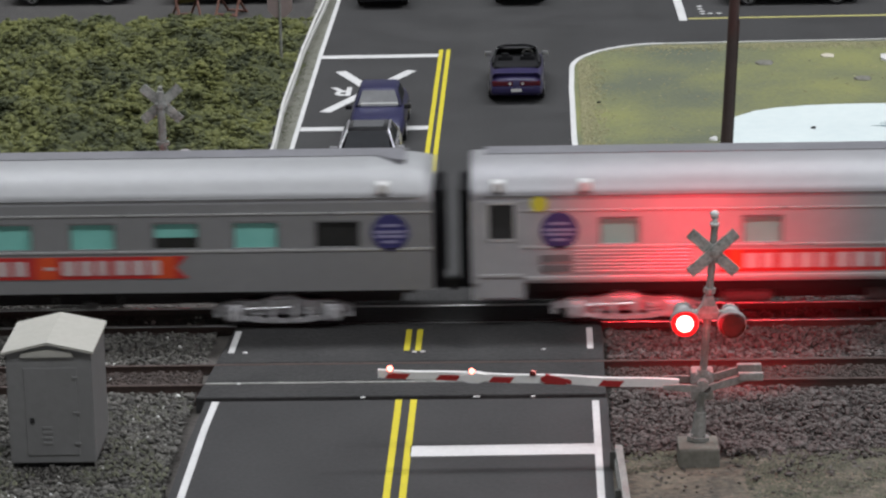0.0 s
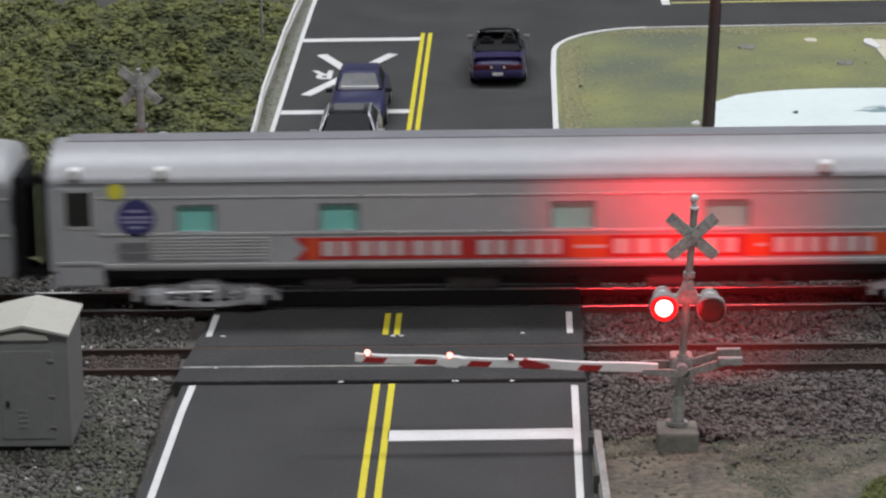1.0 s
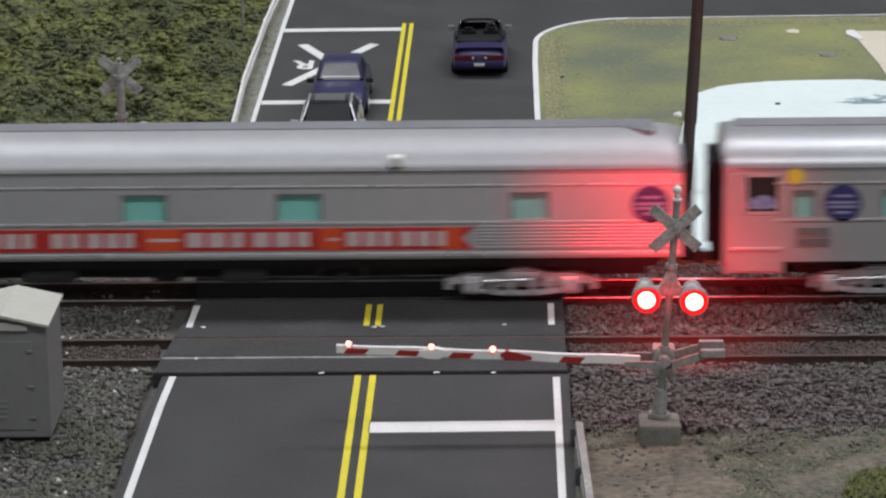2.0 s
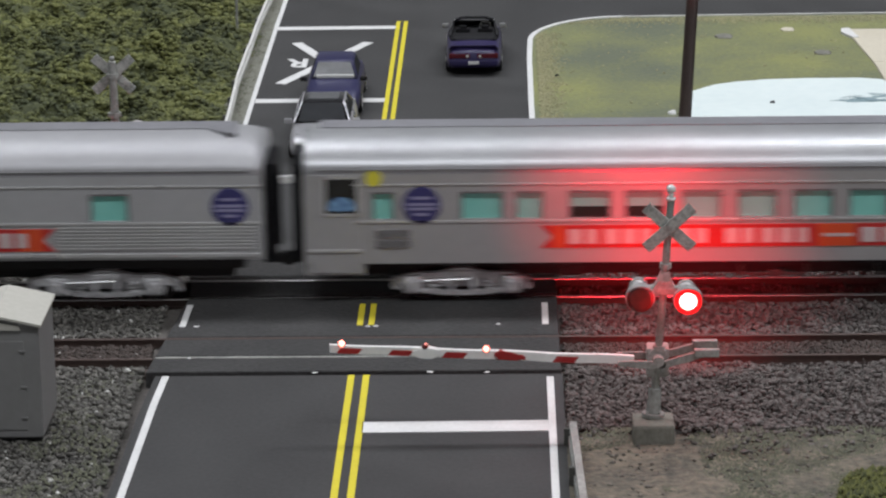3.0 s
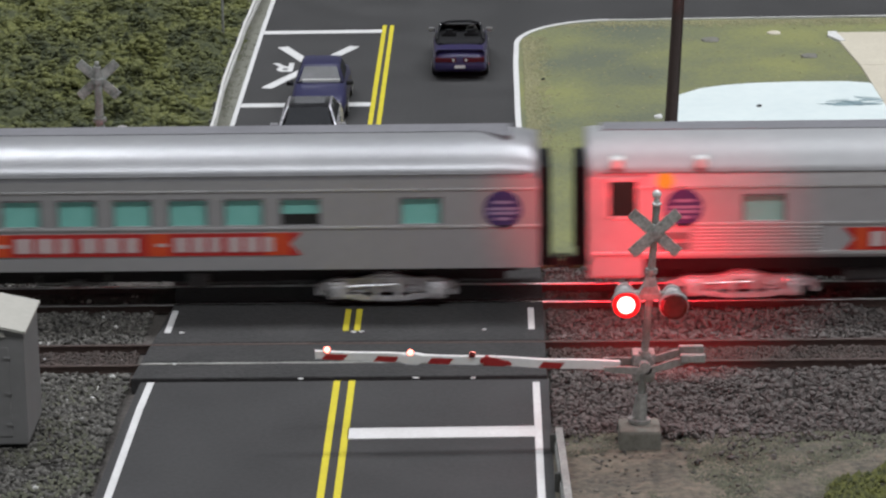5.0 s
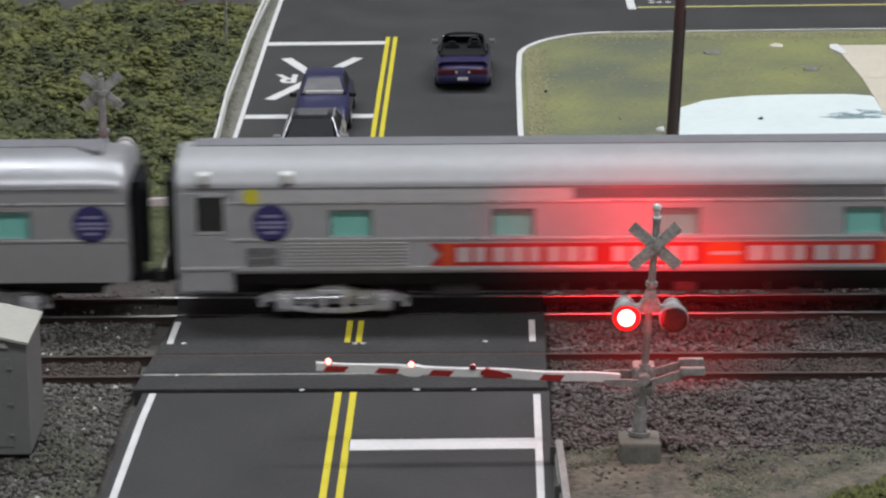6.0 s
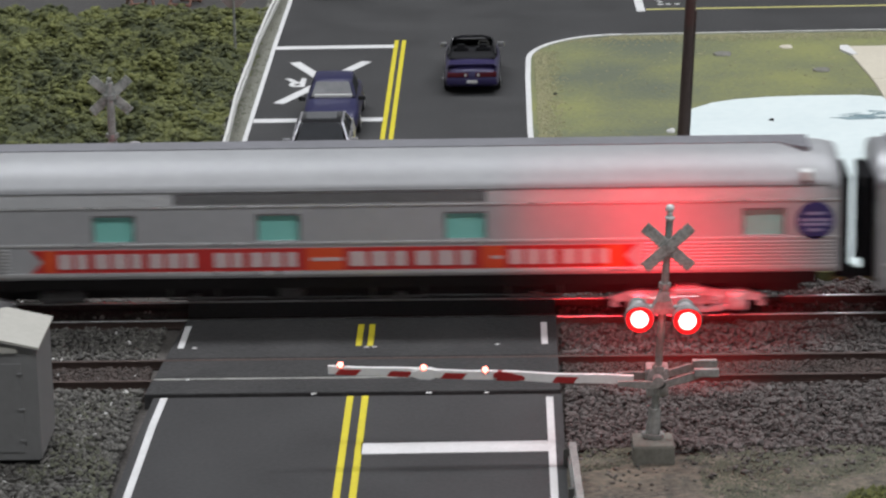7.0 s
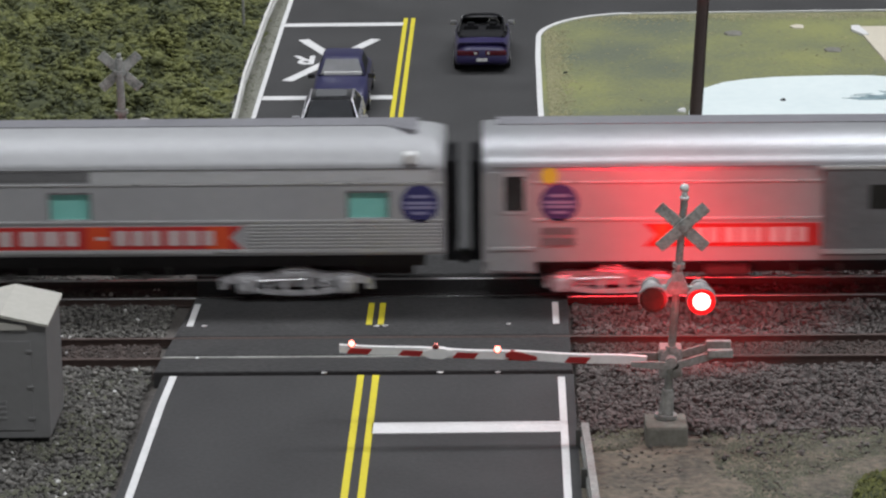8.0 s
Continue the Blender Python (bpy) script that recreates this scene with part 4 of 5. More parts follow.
    for vx in vents:
        bm = bmesh.new()
        box(bm, vx - x0 - 0.16, vx - x0 + 0.16, -1.60, -1.2, 3.52, 3.76, bevel=0.05)
        part("roof_vent", bm, M_CARWHITE, t, "small white roof vent")
    if baggage:
        for a, b in baggage:
            bm = bmesh.new()
            box(bm, a - x0, b - x0, -hw - 0.07, -hw + 0.01, 1.2, 3.34, bevel=0.02)
            dr = part("baggage_door", bm, M_BAND, t, "grey sliding baggage door")
            for wx in (0.28, 0.64):
                bm = bmesh.new()
                wa = a - x0 + (b - a) * wx
                box(bm, wa, wa + 0.5, -hw - 0.078, -hw - 0.05, 2.35, 2.95, bevel=0.006)
                part("door_window", bm, M_DARKGLASS, dr, "dark baggage door window")
            bm = bmesh.new()
            box(bm, a - x0, b - x0, -hw - 0.1, -hw - 0.05, 1.26, 1.36)
            part("door_rail", bm, M_STRIP, dr, "bright lower door rail")
            bm = bmesh.new()
            box(bm, a - x0 - 0.1, b - x0 + 0.1, -hw - 0.1, -hw - 0.0, 3.34, 3.41)
            part("door_track", bm, M_STRIP, dr, "bright upper door track")
    # corrugated black end diaphragms
    for xe, sgn in ((0.0, -1), (L, 1)):
        bm = bmesh.new()
        arch = lambda o, x: [(x, -o, 0.95), (x, -o, 3.3 + (o - 0.78)), (x, o, 3.3 + (o - 0.78)), (x, o, 0.95), (x, o - 0.2, 0.95), (x, o - 0.2, 3.1), (x, -o + 0.2, 3.1), (x, -o + 0.2, 0.95)]
        loft(bm, [arch(o, xe + sgn * q) for q, o in ((0, 0.86), (0.06, 0.94), (0.12, 0.86), (0.18, 0.94), (0.24, 0.88), (0.29, 0.93))])
        part("diaphragm", bm, M_RUBBER, t, "black rubber end diaphragm")
        bm = bmesh.new()
        xa, xb = sorted((xe, xe + sgn * 0.52))
        box(bm, xa, xb, -0.1, 0.1, 0.72, 0.9, bevel=0.02)
        box(bm, *sorted((xe + sgn * 0.36, xe + sgn * 0.56)), -0.17, 0.17, 0.66, 0.96, bevel=0.04)
        part("coupler", bm, M_UNDER, t, "black coupler")
    # underframe, tanks and boxes
    bm = bmesh.new()
    box(bm, 0.5, L - 0.5, -1.1, 1.1, 0.88, bottom)
    part("underframe", bm, M_UNDER, t, "black underframe")
    bm = bmesh.new()
    box(bm, 0.8, L - 0.8, -0.4, 0.4, 0.47, 0.88)
    part("centre_sill", bm, M_UNDER, t, "black centre sill")
    la, lb = trucks[0][1] - x0 + 0.3, trucks[1][0] - x0 - 0.3
    for ua, ub in ((0.0, 0.05), (0.42, 0.66), (0.8, 0.95)):
        bm = bmesh.new()
        box(bm, la + (lb - la) * ua, la + (lb - la) * ub, -0.45, 0.45, 0.46, 0.80, bevel=0.05)
        part("underfloor_tank", bm, M_UNDER, t, "black underfloor tank")
    # air tanks, valve boxes and pipes hung below the floor
    rs = random.Random(int(x0 * 10))
    xm = trucks[0][1] - x0 + 0.7
    while xm < trucks[1][0] - x0 - 1.3:
        kind = rs.random()
        w = rs.uniform(0.35, 0.8)
        bm = bmesh.new()
        if kind < 0.3:
            w = rs.uniform(0.8, 1.4)
            cyl(bm, (xm, -1.0, 0.70), (xm + w, -1.0, 0.70), 0.17, n=14)
            for q in (0.2, 0.8):
                box(bm, xm + w * q - 0.03, xm + w * q + 0.03, -1.19, -0.82, 0.52, 0.9, bevel=0.01)
            m = M_UNDERGREY
        elif kind < 0.6:
            box(bm, xm, xm + w, -1.1, -0.6, rs.uniform(0.5, 0.62), 0.9, bevel=0.04)
            box(bm, xm + 0.06, xm + w - 0.06, -1.13, -1.08, 0.66, 0.84, bevel=0.015)
            m = M_UNDERGREY if rs.random() < 0.35 else M_UNDER
        else:
            w = rs.uniform(1.0, 1.9)
            cyl(bm, (xm, -1.05, 0.62), (xm + w, -1.05, 0.62), 0.03, n=8)
            for q in (0.03, 0.97):
                cyl(bm, (xm + w * q, -1.05, 0.6), (xm + w * q, -1.05, 0.9), 0.035, n=8)
            box(bm, xm + w * 0.45, xm + w * 0.62, -1.12, -0.95, 0.55, 0.74, bevel=0.03)
            m = M_UNDERGREY
        part("equipment_box", bm, m, t, "underfloor equipment")
        xm += w + rs.uniform(0.9, 2.4)
    # trucks: curved equaliser bars, journal boxes, springs and dampers, with two wheelsets each
    for a, b in trucks:
        c = (a + b) / 2 - x0
        hl = min((b - a) / 2 + 0.08, 1.85)
        bm = bmesh.new()
        for s in (-1, 1):
            y0, y1 = sorted((s * 1.02, s * 1.18))
            bow = []
            for i in range(17):
                u = -1 + i / 8
                zz = 0.62 + 0.16 * math.exp(-(u * 3.2) ** 2) - 0.10 * max(0.0, abs(u) - 0.72) / 0.28
                hgt = 0.085 + 0.05 * math.exp(-((abs(u) - 0.66) * 6) ** 2)
                bow.append([(c + u * hl, y0, zz - hgt), (c + u * hl, y1, zz - hgt), (c + u * hl, y1, zz + hgt), (c + u * hl, y0, zz + hgt)])
            loft(bm, bow)
            low = []
            for i in range(13):
                u = -1 + i / 6
                zz = 0.24 + 0.16 * abs(u) ** 3
                low.append([(c + u * 1.2, s * 1.10, zz - 0.05), (c + u * 1.2, s * 1.24, zz - 0.05), (c + u * 1.2, s * 1.24, zz + 0.05), (c + u * 1.2, s * 1.10, zz + 0.05)])
            loft(bm, low)
            for k in (-1, 1):
                xa = c + k * 1.2
                box(bm, xa - 0.23, xa + 0.23, *sorted((s * 1.0, s * 1.32)), 0.24, 0.70, bevel=0.08)
                cyl(bm, (xa, s * 1.28, 0.46), (xa, s * 1.39, 0.46), 0.15, 0.12, n=14)
                for j in range(3):
                    cyl(bm, (c + k * 0.66, s * 1.17, 0.33 + j * 0.09), (c + k * 0.66, s * 1.17, 0.38 + j * 0.09), 0.12, n=12)
                cyl(bm, (c + k * 0.27, s * 1.24, 0.28), (c + k * 0.27, s * 1.24, 0.70), 0.075, n=10)
                ea, eb = sorted((c + k * (hl - 0.16), c + k * hl))
                box(bm, ea, eb, y0, y1, 0.32, 0.6, bevel=0.03)
            box(bm, c - 1.0, c + 1.0, *sorted((s * 0.96, s * 1.03)), 0.34, 0.6, bevel=0.03)
            box(bm, c - 0.36, c + 0.36, *sorted((s * 1.04, s * 1.30)), 0.66, 0.80, bevel=0.03)
            cyl(bm, (c - 0.95, s * 1.27, 0.56), (c + 0.2, s * 1.27, 0.60), 0.04, n=10)
        box(bm, c - 0.25, c + 0.25, -1.05, 1.05, 0.5, 0.86, bevel=0.03)
        tr = part("truck", bm, M_TRUCK, t, "silver cast truck frame")
        for k in (-1, 1):
            bm = bmesh.new()
            for s in (-1, 1):
                cyl(bm, (0, s * 0.66, 0), (0, s * 0.80, 0), 0.45, n=28)
                cyl(bm, (0, s * 0.62, 0), (0, s * 0.66, 0), 0.48, n=28)
                for q in range(4):
                    cyl(bm, (0.24 * math.cos(q * math.pi / 2), s * 0.79, 0.24 * math.sin(q * math.pi / 2)),
                        (0.24 * math.cos(q * math.pi / 2), s * 0.815, 0.24 * math.sin(q * math.pi / 2)), 0.07, n=8)
            cyl(bm, (0, -0.95, 0), (0, 0.95, 0), 0.09, n=12)
            ws = part("wheelset", bm, M_UNDER, tr, "dark steel wheelset")
            ws.matrix_basis = P(c + k * 1.2, 0, 0.45)
            WHEELS.append((ws, c + k * 1.2))
    tagged(t, label, "railway carriage", "carriages of the train")
    TRAIN.append((t, x0))
    return t


TRAIN, WHEELS = [], []


def train():
    railcar(-25.2, 0.48, [(-22.3, -21.3), (-20.35, -19.3), (-18.35, -17.3), (-16.35, -15.3), (-14.35, -13.3), (-12.35, -11.3), (-10.35, -9.3),
                          (-8.34, -7.26), (-6.3, -5.23, "half"), (-4.34, -3.28), (-2.35, -1.29, "dark")],
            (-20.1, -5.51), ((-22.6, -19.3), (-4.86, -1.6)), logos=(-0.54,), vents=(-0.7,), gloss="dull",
            label="silver smooth-sided railway carriage with teal windows and red banner")
    railcar(1.42, 27.06, [(4.56, 5.48), (8.02, 8.94), (13.6, 14.63), (17.33, 18.36), (22.95, 23.82)], (7.38, 22.04), ((3.42, 6.86), (21.34, 25.0)),
            fluted=((3.9, 6.75), (22.1, 26.9)), door=(1.62, 2.67, 1.86, 2.47), dot=3.08, logos=(3.56, 26.29), grille=(3.1, 3.85), bottom=1.22,
            vents=(2.1, 4.2, 20.2), label="silver fluted railway carriage with a vestibule door and red banner")
    seats = [(34.45, 35.4, "half"), (35.8, 36.7, "half")] + [(37.15 + i * 1.335, 38.05 + i * 1.335) for i in range(8)] + [(47.85, 48.76, "half")]
    railcar(28.05, 54.03, [(29.72, 30.21), (31.85, 32.82), (33.17, 33.78)] + seats + [(50.73, 51.67)], (33.75, 48.32), ((30.23, 33.43), (48.71, 51.96)),
            door=(28.2, 29.45, 28.6, 29.33), dot=29.75, logos=(30.89, 53.16), grille=(29.8, 30.6), warm=True, blue=True,
            label="silver smooth-sided coach with many teal windows and red banner")
    railcar(55.2, 80.7, [(58.92, 59.9), (62.83, 63.8), (66.78, 67.77), (71.28, 72.24), (78.4, 79.37)], (61.3, 75.85), ((57.2, 60.7), (75.3, 78.9)),
            fluted=((57.77, 60.76), (76.0, 80.6)), door=(55.3, 56.5, 55.71, 56.36), dot=57.04, logos=(57.49, 80.11), grille=(56.89, 57.64),
            band=(64.78, 72.25), bottom=1.28, vents=(55.9, 57.9, 79.9), label="silver fluted railway carriage with a grey letterboard panel and red banner")
    railcar(81.6, 107.3, [], (85.44, 89.62), ((83.15, 86.25), (102.6, 105.8)), door=(81.75, 82.82, 82.13, 82.6), dot=83.2, logos=(83.43,),
            grille=(83.0, 83.8), words=False, baggage=((89.68, 93.6), (97.0, 100.9)), warm=True, label="silver baggage car with sliding doors and short red banner")


# ---- crossing signals ----
LEDS = []


def signal(x, y, rz, lean, label, top=5.2, zl=3.14, thick=1.0):
    t = thing("crossing_signal", x, y, -0.02, rz=rz)
    bm = bmesh.new()
    box(bm, -0.44, 0.44, -0.58, 0.34, -0.2, 0.40, bevel=0.07)
    part("concrete_base", bm, M_GREYCON, t, "weathered grey concrete base")
    k = math.tan(radians(lean))
    ax = lambda z: 0.0 + k * (z - 0.42)
    bm = bmesh.new()
    cyl(bm, (ax(0.42), 0, 0.42), (ax(0.5), 0, 0.5), 0.24, n=16)
    cyl(bm, (ax(0.5), 0, 0.5), (ax(1.05), 0, 1.05), 0.16, 0.13, n=16)
    for i in range(4):
        a = math.pi / 4 + i * math.pi / 2
        cyl(bm, (0.18 * math.cos(a), 0.18 * math.sin(a), 0.5), (0.18 * math.cos(a), 0.18 * math.sin(a), 0.56), 0.03, n=6)
    part("pedestal", bm, M_MAST, t, "silver cast pedestal with bolts")
    bm = bmesh.new()
    cyl(bm, (ax(1.0), 0, 1.0), (ax(top), 0, top), 0.085 * thick, 0.075 * thick, n=14)
    for cz, cr in ((zl + 0.62, 1.5), (4.62, 1.35), (1.95, 1.5)):
        cyl(bm, (ax(cz - 0.05), 0, cz - 0.05), (ax(cz + 0.05), 0, cz + 0.05), 0.085 * cr * thick, n=14)
    part("mast", bm, M_MAST, t)
    bm = bmesh.new()
    if top > 5.1:
        ball(bm, (ax(top), 0, top + 0.22), 0.1)
    cyl(bm, (ax(top), 0, top - 0.02), (ax(top), 0, top + 0.04), 0.1, n=14)
    cyl(bm, (ax(top), 0, top + 0.04), (ax(top), 0, top + 0.16), 0.06, n=12)
    part("finial", bm, M_CARWHITE if top > 5.1 else M_MAST, t, "pale cap on the mast", smooth=True)
    # crossbuck: two crossed boards, front and back
    for a in (42, -42):
        bm = bmesh.new()
        m = Matrix.Translation((ax(4.62), 0, 4.62)) @ Matrix.Rotation(radians(a), 4, "Y")
        off = -0.115 if a > 0 else -0.15
        box(bm, -0.66, 0.66, off - 0.02, off + 0.02, -0.125, 0.125, bevel=0.012, turn=m)
        part("crossbuck_board", bm, M_BUCK, t)
    bm = bmesh.new()
    cyl(bm, (ax(4.62), -0.19, 4.62), (ax(4.62), 0.1, 4.62), 0.07, n=10)
    part("crossbuck_clamp", bm, M_MAST, t)
    # junction box and arms that carry the four lamp heads
    bm = bmesh.new()
    loft(bm, [[(ax(z) - w, -d, z), (ax(z) + w, -d, z), (ax(z) + w, d, z), (ax(z) - w, d, z)] for z, w, d in ((zl + 0.02, 0.24, 0.15), (zl + 0.14, 0.24, 0.16), (zl + 0.3, 0.15, 0.13), (zl + 0.5, 0.09, 0.09))])
    cyl(bm, (ax(zl) - 0.5, 0, zl + 0.16), (ax(zl) + 0.5, 0, zl + 0.12), 0.05, n=10)
    for s in (-1, 1):
        cyl(bm, (ax(zl) + s * 0.5, -0.2, zl + 0.1), (ax(zl) + s * 0.5, 0.2, zl + 0.1), 0.05, n=10)
    for i in range(3):
        cyl(bm, (ax(zl) - 0.1 + i * 0.1, -0.17, zl + 0.3), (ax(zl) - 0.1 + i * 0.1, -0.2, zl + 0.3), 0.03, n=8)
    part("junction_box", bm, M_MAST, t)
    for s in (-1, 1):
        for fb in (-1, 1):
            hx, hz = ax(zl) + s * 0.5, zl + (0.02 if s < 0 else -0.03)
            bm = bmesh.new()
            q = 1.0 if fb < 0 else 0.7
            cyl(bm, (hx, fb * 0.12, hz), (hx, fb * 0.30, hz), 0.16 * q, 0.29 * q, n=28)
            cyl(bm, (hx, fb * 0.30, hz), (hx, fb * 0.34, hz), 0.315 * q, n=28)
            head = part("lamp_head", bm, M_HOOD, t, "silver round lamp head")
            bm = bmesh.new()
            cyl(bm, (hx, fb * 0.335, hz), (hx, fb * 0.347, hz), 0.285 * q, n=28)
            part("lamp_face", bm, M_HEAD, head, "black lamp face")
            bm = bmesh.new()
            rings = []
            for i in range(0, 13):
                a = radians(-10 + i * 200 / 12)
                c, sn = math.cos(a), math.sin(a)
                d = fb * (0.34 + (0.22 if fb < 0 else 0.12) * max(0.25, sn))
                rings.append([(hx + q * 0.285 * c, fb * 0.32, hz + q * 0.285 * sn), (hx + q * 0.285 * c, d, hz + q * 0.285 * sn),
                              (hx + q * 0.31 * c, d, hz + q * 0.31 * sn), (hx + q * 0.31 * c, fb * 0.32, hz + q * 0.31 * sn)])
            loft(bm, rings)
            part("hood", bm, M_HOOD, head, "silver visor hood")
            # turning lamp disc: one face lit, the other dark
            bm = bmesh.new()
            cyl(bm, (0, -0.012, 0), (0, 0.0, 0), 0.185 * q, n=28, mi=0)
            # glowing rim draws the lamp's red halo on the disc
            cyl(bm, (0, -0.0125, 0), (0, 0.0, 0), 0.285 * q, n=28, mi=1)
            cyl(bm, (0, 0.0, 0), (0, 0.025, 0), 0.285 * q, 0.22 * q, n=28, mi=2)
            bmesh.ops.translate(bm, verts=list({v for f in bm.faces if f.material_index == 0 for v in f.verts}), vec=(0, -0.004, 0))
            led = part("lamp_disc", bm, [M_LED, M_HALORIM, M_DARKLENS], head, "round lamp disc, one face lit red and one dark")
            LEDS.append((led, (hx, fb * 0.46, hz), 0 if fb < 0 else 180, (s < 0) == (fb < 0)))
    # gate mechanism
    gz = 1.72
    bm = bmesh.new()
    box(bm, ax(gz) - 0.24, ax(gz) + 0.24, -0.06, 0.42, 1.3, 1.95, bevel=0.06)
    cyl(bm, (ax(gz), -0.32, gz), (ax(gz), 0.5, gz), 0.12, n=14)
    cyl(bm, (ax(gz), -0.1, gz + 0.02), (ax(gz), -0.06, gz + 0.02), 0.22, n=16)
    part("gate_mechanism", bm, M_MAST, t, "silver gate drive housing")
    part_gate(t, ax(gz), gz - 0.09)
    tagged(t, label, "crossing signal", "crossing signals")
    return t


def part_gate(t, px, gz):
    """The lowered arm runs from the pivot towards the road's middle, with counterweights behind."""
    tip, rise = -6.85, 0.33
    zc = lambda x: gz + 0.02 + rise * (x - px) / tip * 1.0
    bm = bmesh.new()
    for yy in (-0.28, 0.34):
        rings = []
        for x, h in ((px + 0.15, 0.07), (px - 0.4, 0.08), (px - 0.85, 0.05)):
            rings.append([(x, yy - 0.03, zc(x) - h), (x, yy + 0.03, zc(x) - h), (x, yy + 0.03, zc(x) + h), (x, yy - 0.03, zc(x) + h)])
        loft(bm, rings)
        m0 = [(px, 0.07), (px + 0.6, 0.09), (px + 1.05, 0.06)]
        loft(bm, [[(x, yy - 0.03, gz - h + 0.28 * (x - px)), (x, yy + 0.03, gz - h + 0.28 * (x - px)), (x, yy + 0.03, gz + h + 0.28 * (x - px)),
                   (x, yy - 0.03, gz + h + 0.28 * (x - px))] for x, h in m0])
    arm = part("gate_bracket", bm, M_MAST, t, "silver gate arm bracket")
    for i, yy in enumerate((-0.34, 0.28)):
        bm = bmesh.new()
        box(bm, px + 0.75, px + 1.28, yy - 0.02, yy + 0.12, gz + 0.20, gz + 0.38, bevel=0.03)
        part("counterweight", bm, M_MAST, arm, "grey counterweight block")
    # arm in white, with red slanted fields
    bm = bmesh.new()
    L = 6.95
    x_end, x_tip = px - 0.5, px - L
    hh = lambda x: 0.085 + 0.014 * (x - x_tip) / L
    n = 24
    rings = []
    for i in range(n + 1):
        x = x_end + (x_tip - x_end) * i / n
        z = zc(x) + 0.012 * math.sin(i * 0.8)
        rings.append([(x, -0.04, z - hh(x)), (x, 0.06, z - hh(x)), (x, 0.06, z + hh(x)), (x, -0.04, z + hh(x))])
    loft(bm, rings)
    ga = part("gate_arm", bm, M_GATEWHITE, t, "white gate arm with red stripes")
    for cx in (0.40, 1.49, 2.63, 3.80, 4.98):
        x = x_tip + cx
        bm = bmesh.new()
        w = 0.26
        z = lambda q: zc(q)
        pts = [(x - w, -1), (x + w * 0.75, -1), (x + w * 1.15, 0.35), (x - w * 0.6, 0.35)]
        f0 = [bm.verts.new((q, -0.052, z(q) + e * (hh(q) + 0.004))) for q, e in pts]
        f1 = [bm.verts.new((q, -0.036, z(q) + e * (hh(q) + 0.004))) for q, e in pts]
        bm.faces.new(f0)
        bm.faces.new(f1[::-1])
        for i in range(4):
            bm.faces.new((f0[i], f0[(i + 1) % 4], f1[(i + 1) % 4], f1[i]))
        part("red_stripe", bm, M_GATERED, ga, "slanted red stripe")
    # clip that joins the two lengths of the arm, and the red wedge beside the middle lamp
    x = x_tip + 2.05
    bm = bmesh.new()
    loft(bm, [[(x + u, -0.075, zc(x) - h), (x + u, 0.08, zc(x) - h), (x + u, 0.08, zc(x) + h * 0.8), (x + u, -0.075, zc(x) + h * 0.8)]
              for u, h in ((-0.3, 0.05), (-0.12, 0.115), (0.1, 0.13), (0.32, 0.06))])
    part("arm_clip", bm, M_GATEWHITE, ga, "white joint clip on the arm")
    x = x_tip + 3.55
    bm = bmesh.new()
    loft(bm, [[(x + u, -0.07, zc(x) + lo), (x + u, 0.03, zc(x) + lo), (x + u, 0.03, zc(x) + hi), (x + u, -0.07, zc(x) + hi)]
              for u, lo, hi in ((-0.06, -0.02, 0.05), (0.06, -0.07, 0.11), (0.32, -0.10, 0.06), (0.6, -0.09, -0.03))])
    part("arm_wedge", bm, M_GATERED, ga, "dark red wedge on the arm")
    # three small lamps on the arm
    for cx, which in ((0.26, None), (2.02, True), (3.32, False)):
        x = x_tip + cx
        zt = zc(x) + hh(x)
        bm = bmesh.new()
        box(bm, x - 0.07, x + 0.07, -0.06, 0.06, zt - 0.02, zt + 0.05, bevel=0.015)
        lh = part("arm_lamp", bm, M_GATERED, t, "small red arm lamp")
        bm = bmesh.new()
        ball(bm, (0, 0, 0), 0.07, 2, 0)
        if which is None:
            bead = part("lamp_bead", bm, M_LEDTIP, lh, "lit amber-red lamp bead", smooth=True, at=P(x, -0.03, zt + 0.04))
        else:
            for f in bm.faces:
                f.material_index = 0 if f.calc_center_median().y < 0.005 else 1
            bead = part("lamp_bead", bm, [M_LEDTIP, M_DARKLENS], lh, "small lamp bead, one half lit red", smooth=True, at=P(x, -0.03, zt + 0.04))
            LEDS.append((bead, (x, -0.03, zt + 0.04), 0, which))
    return arm


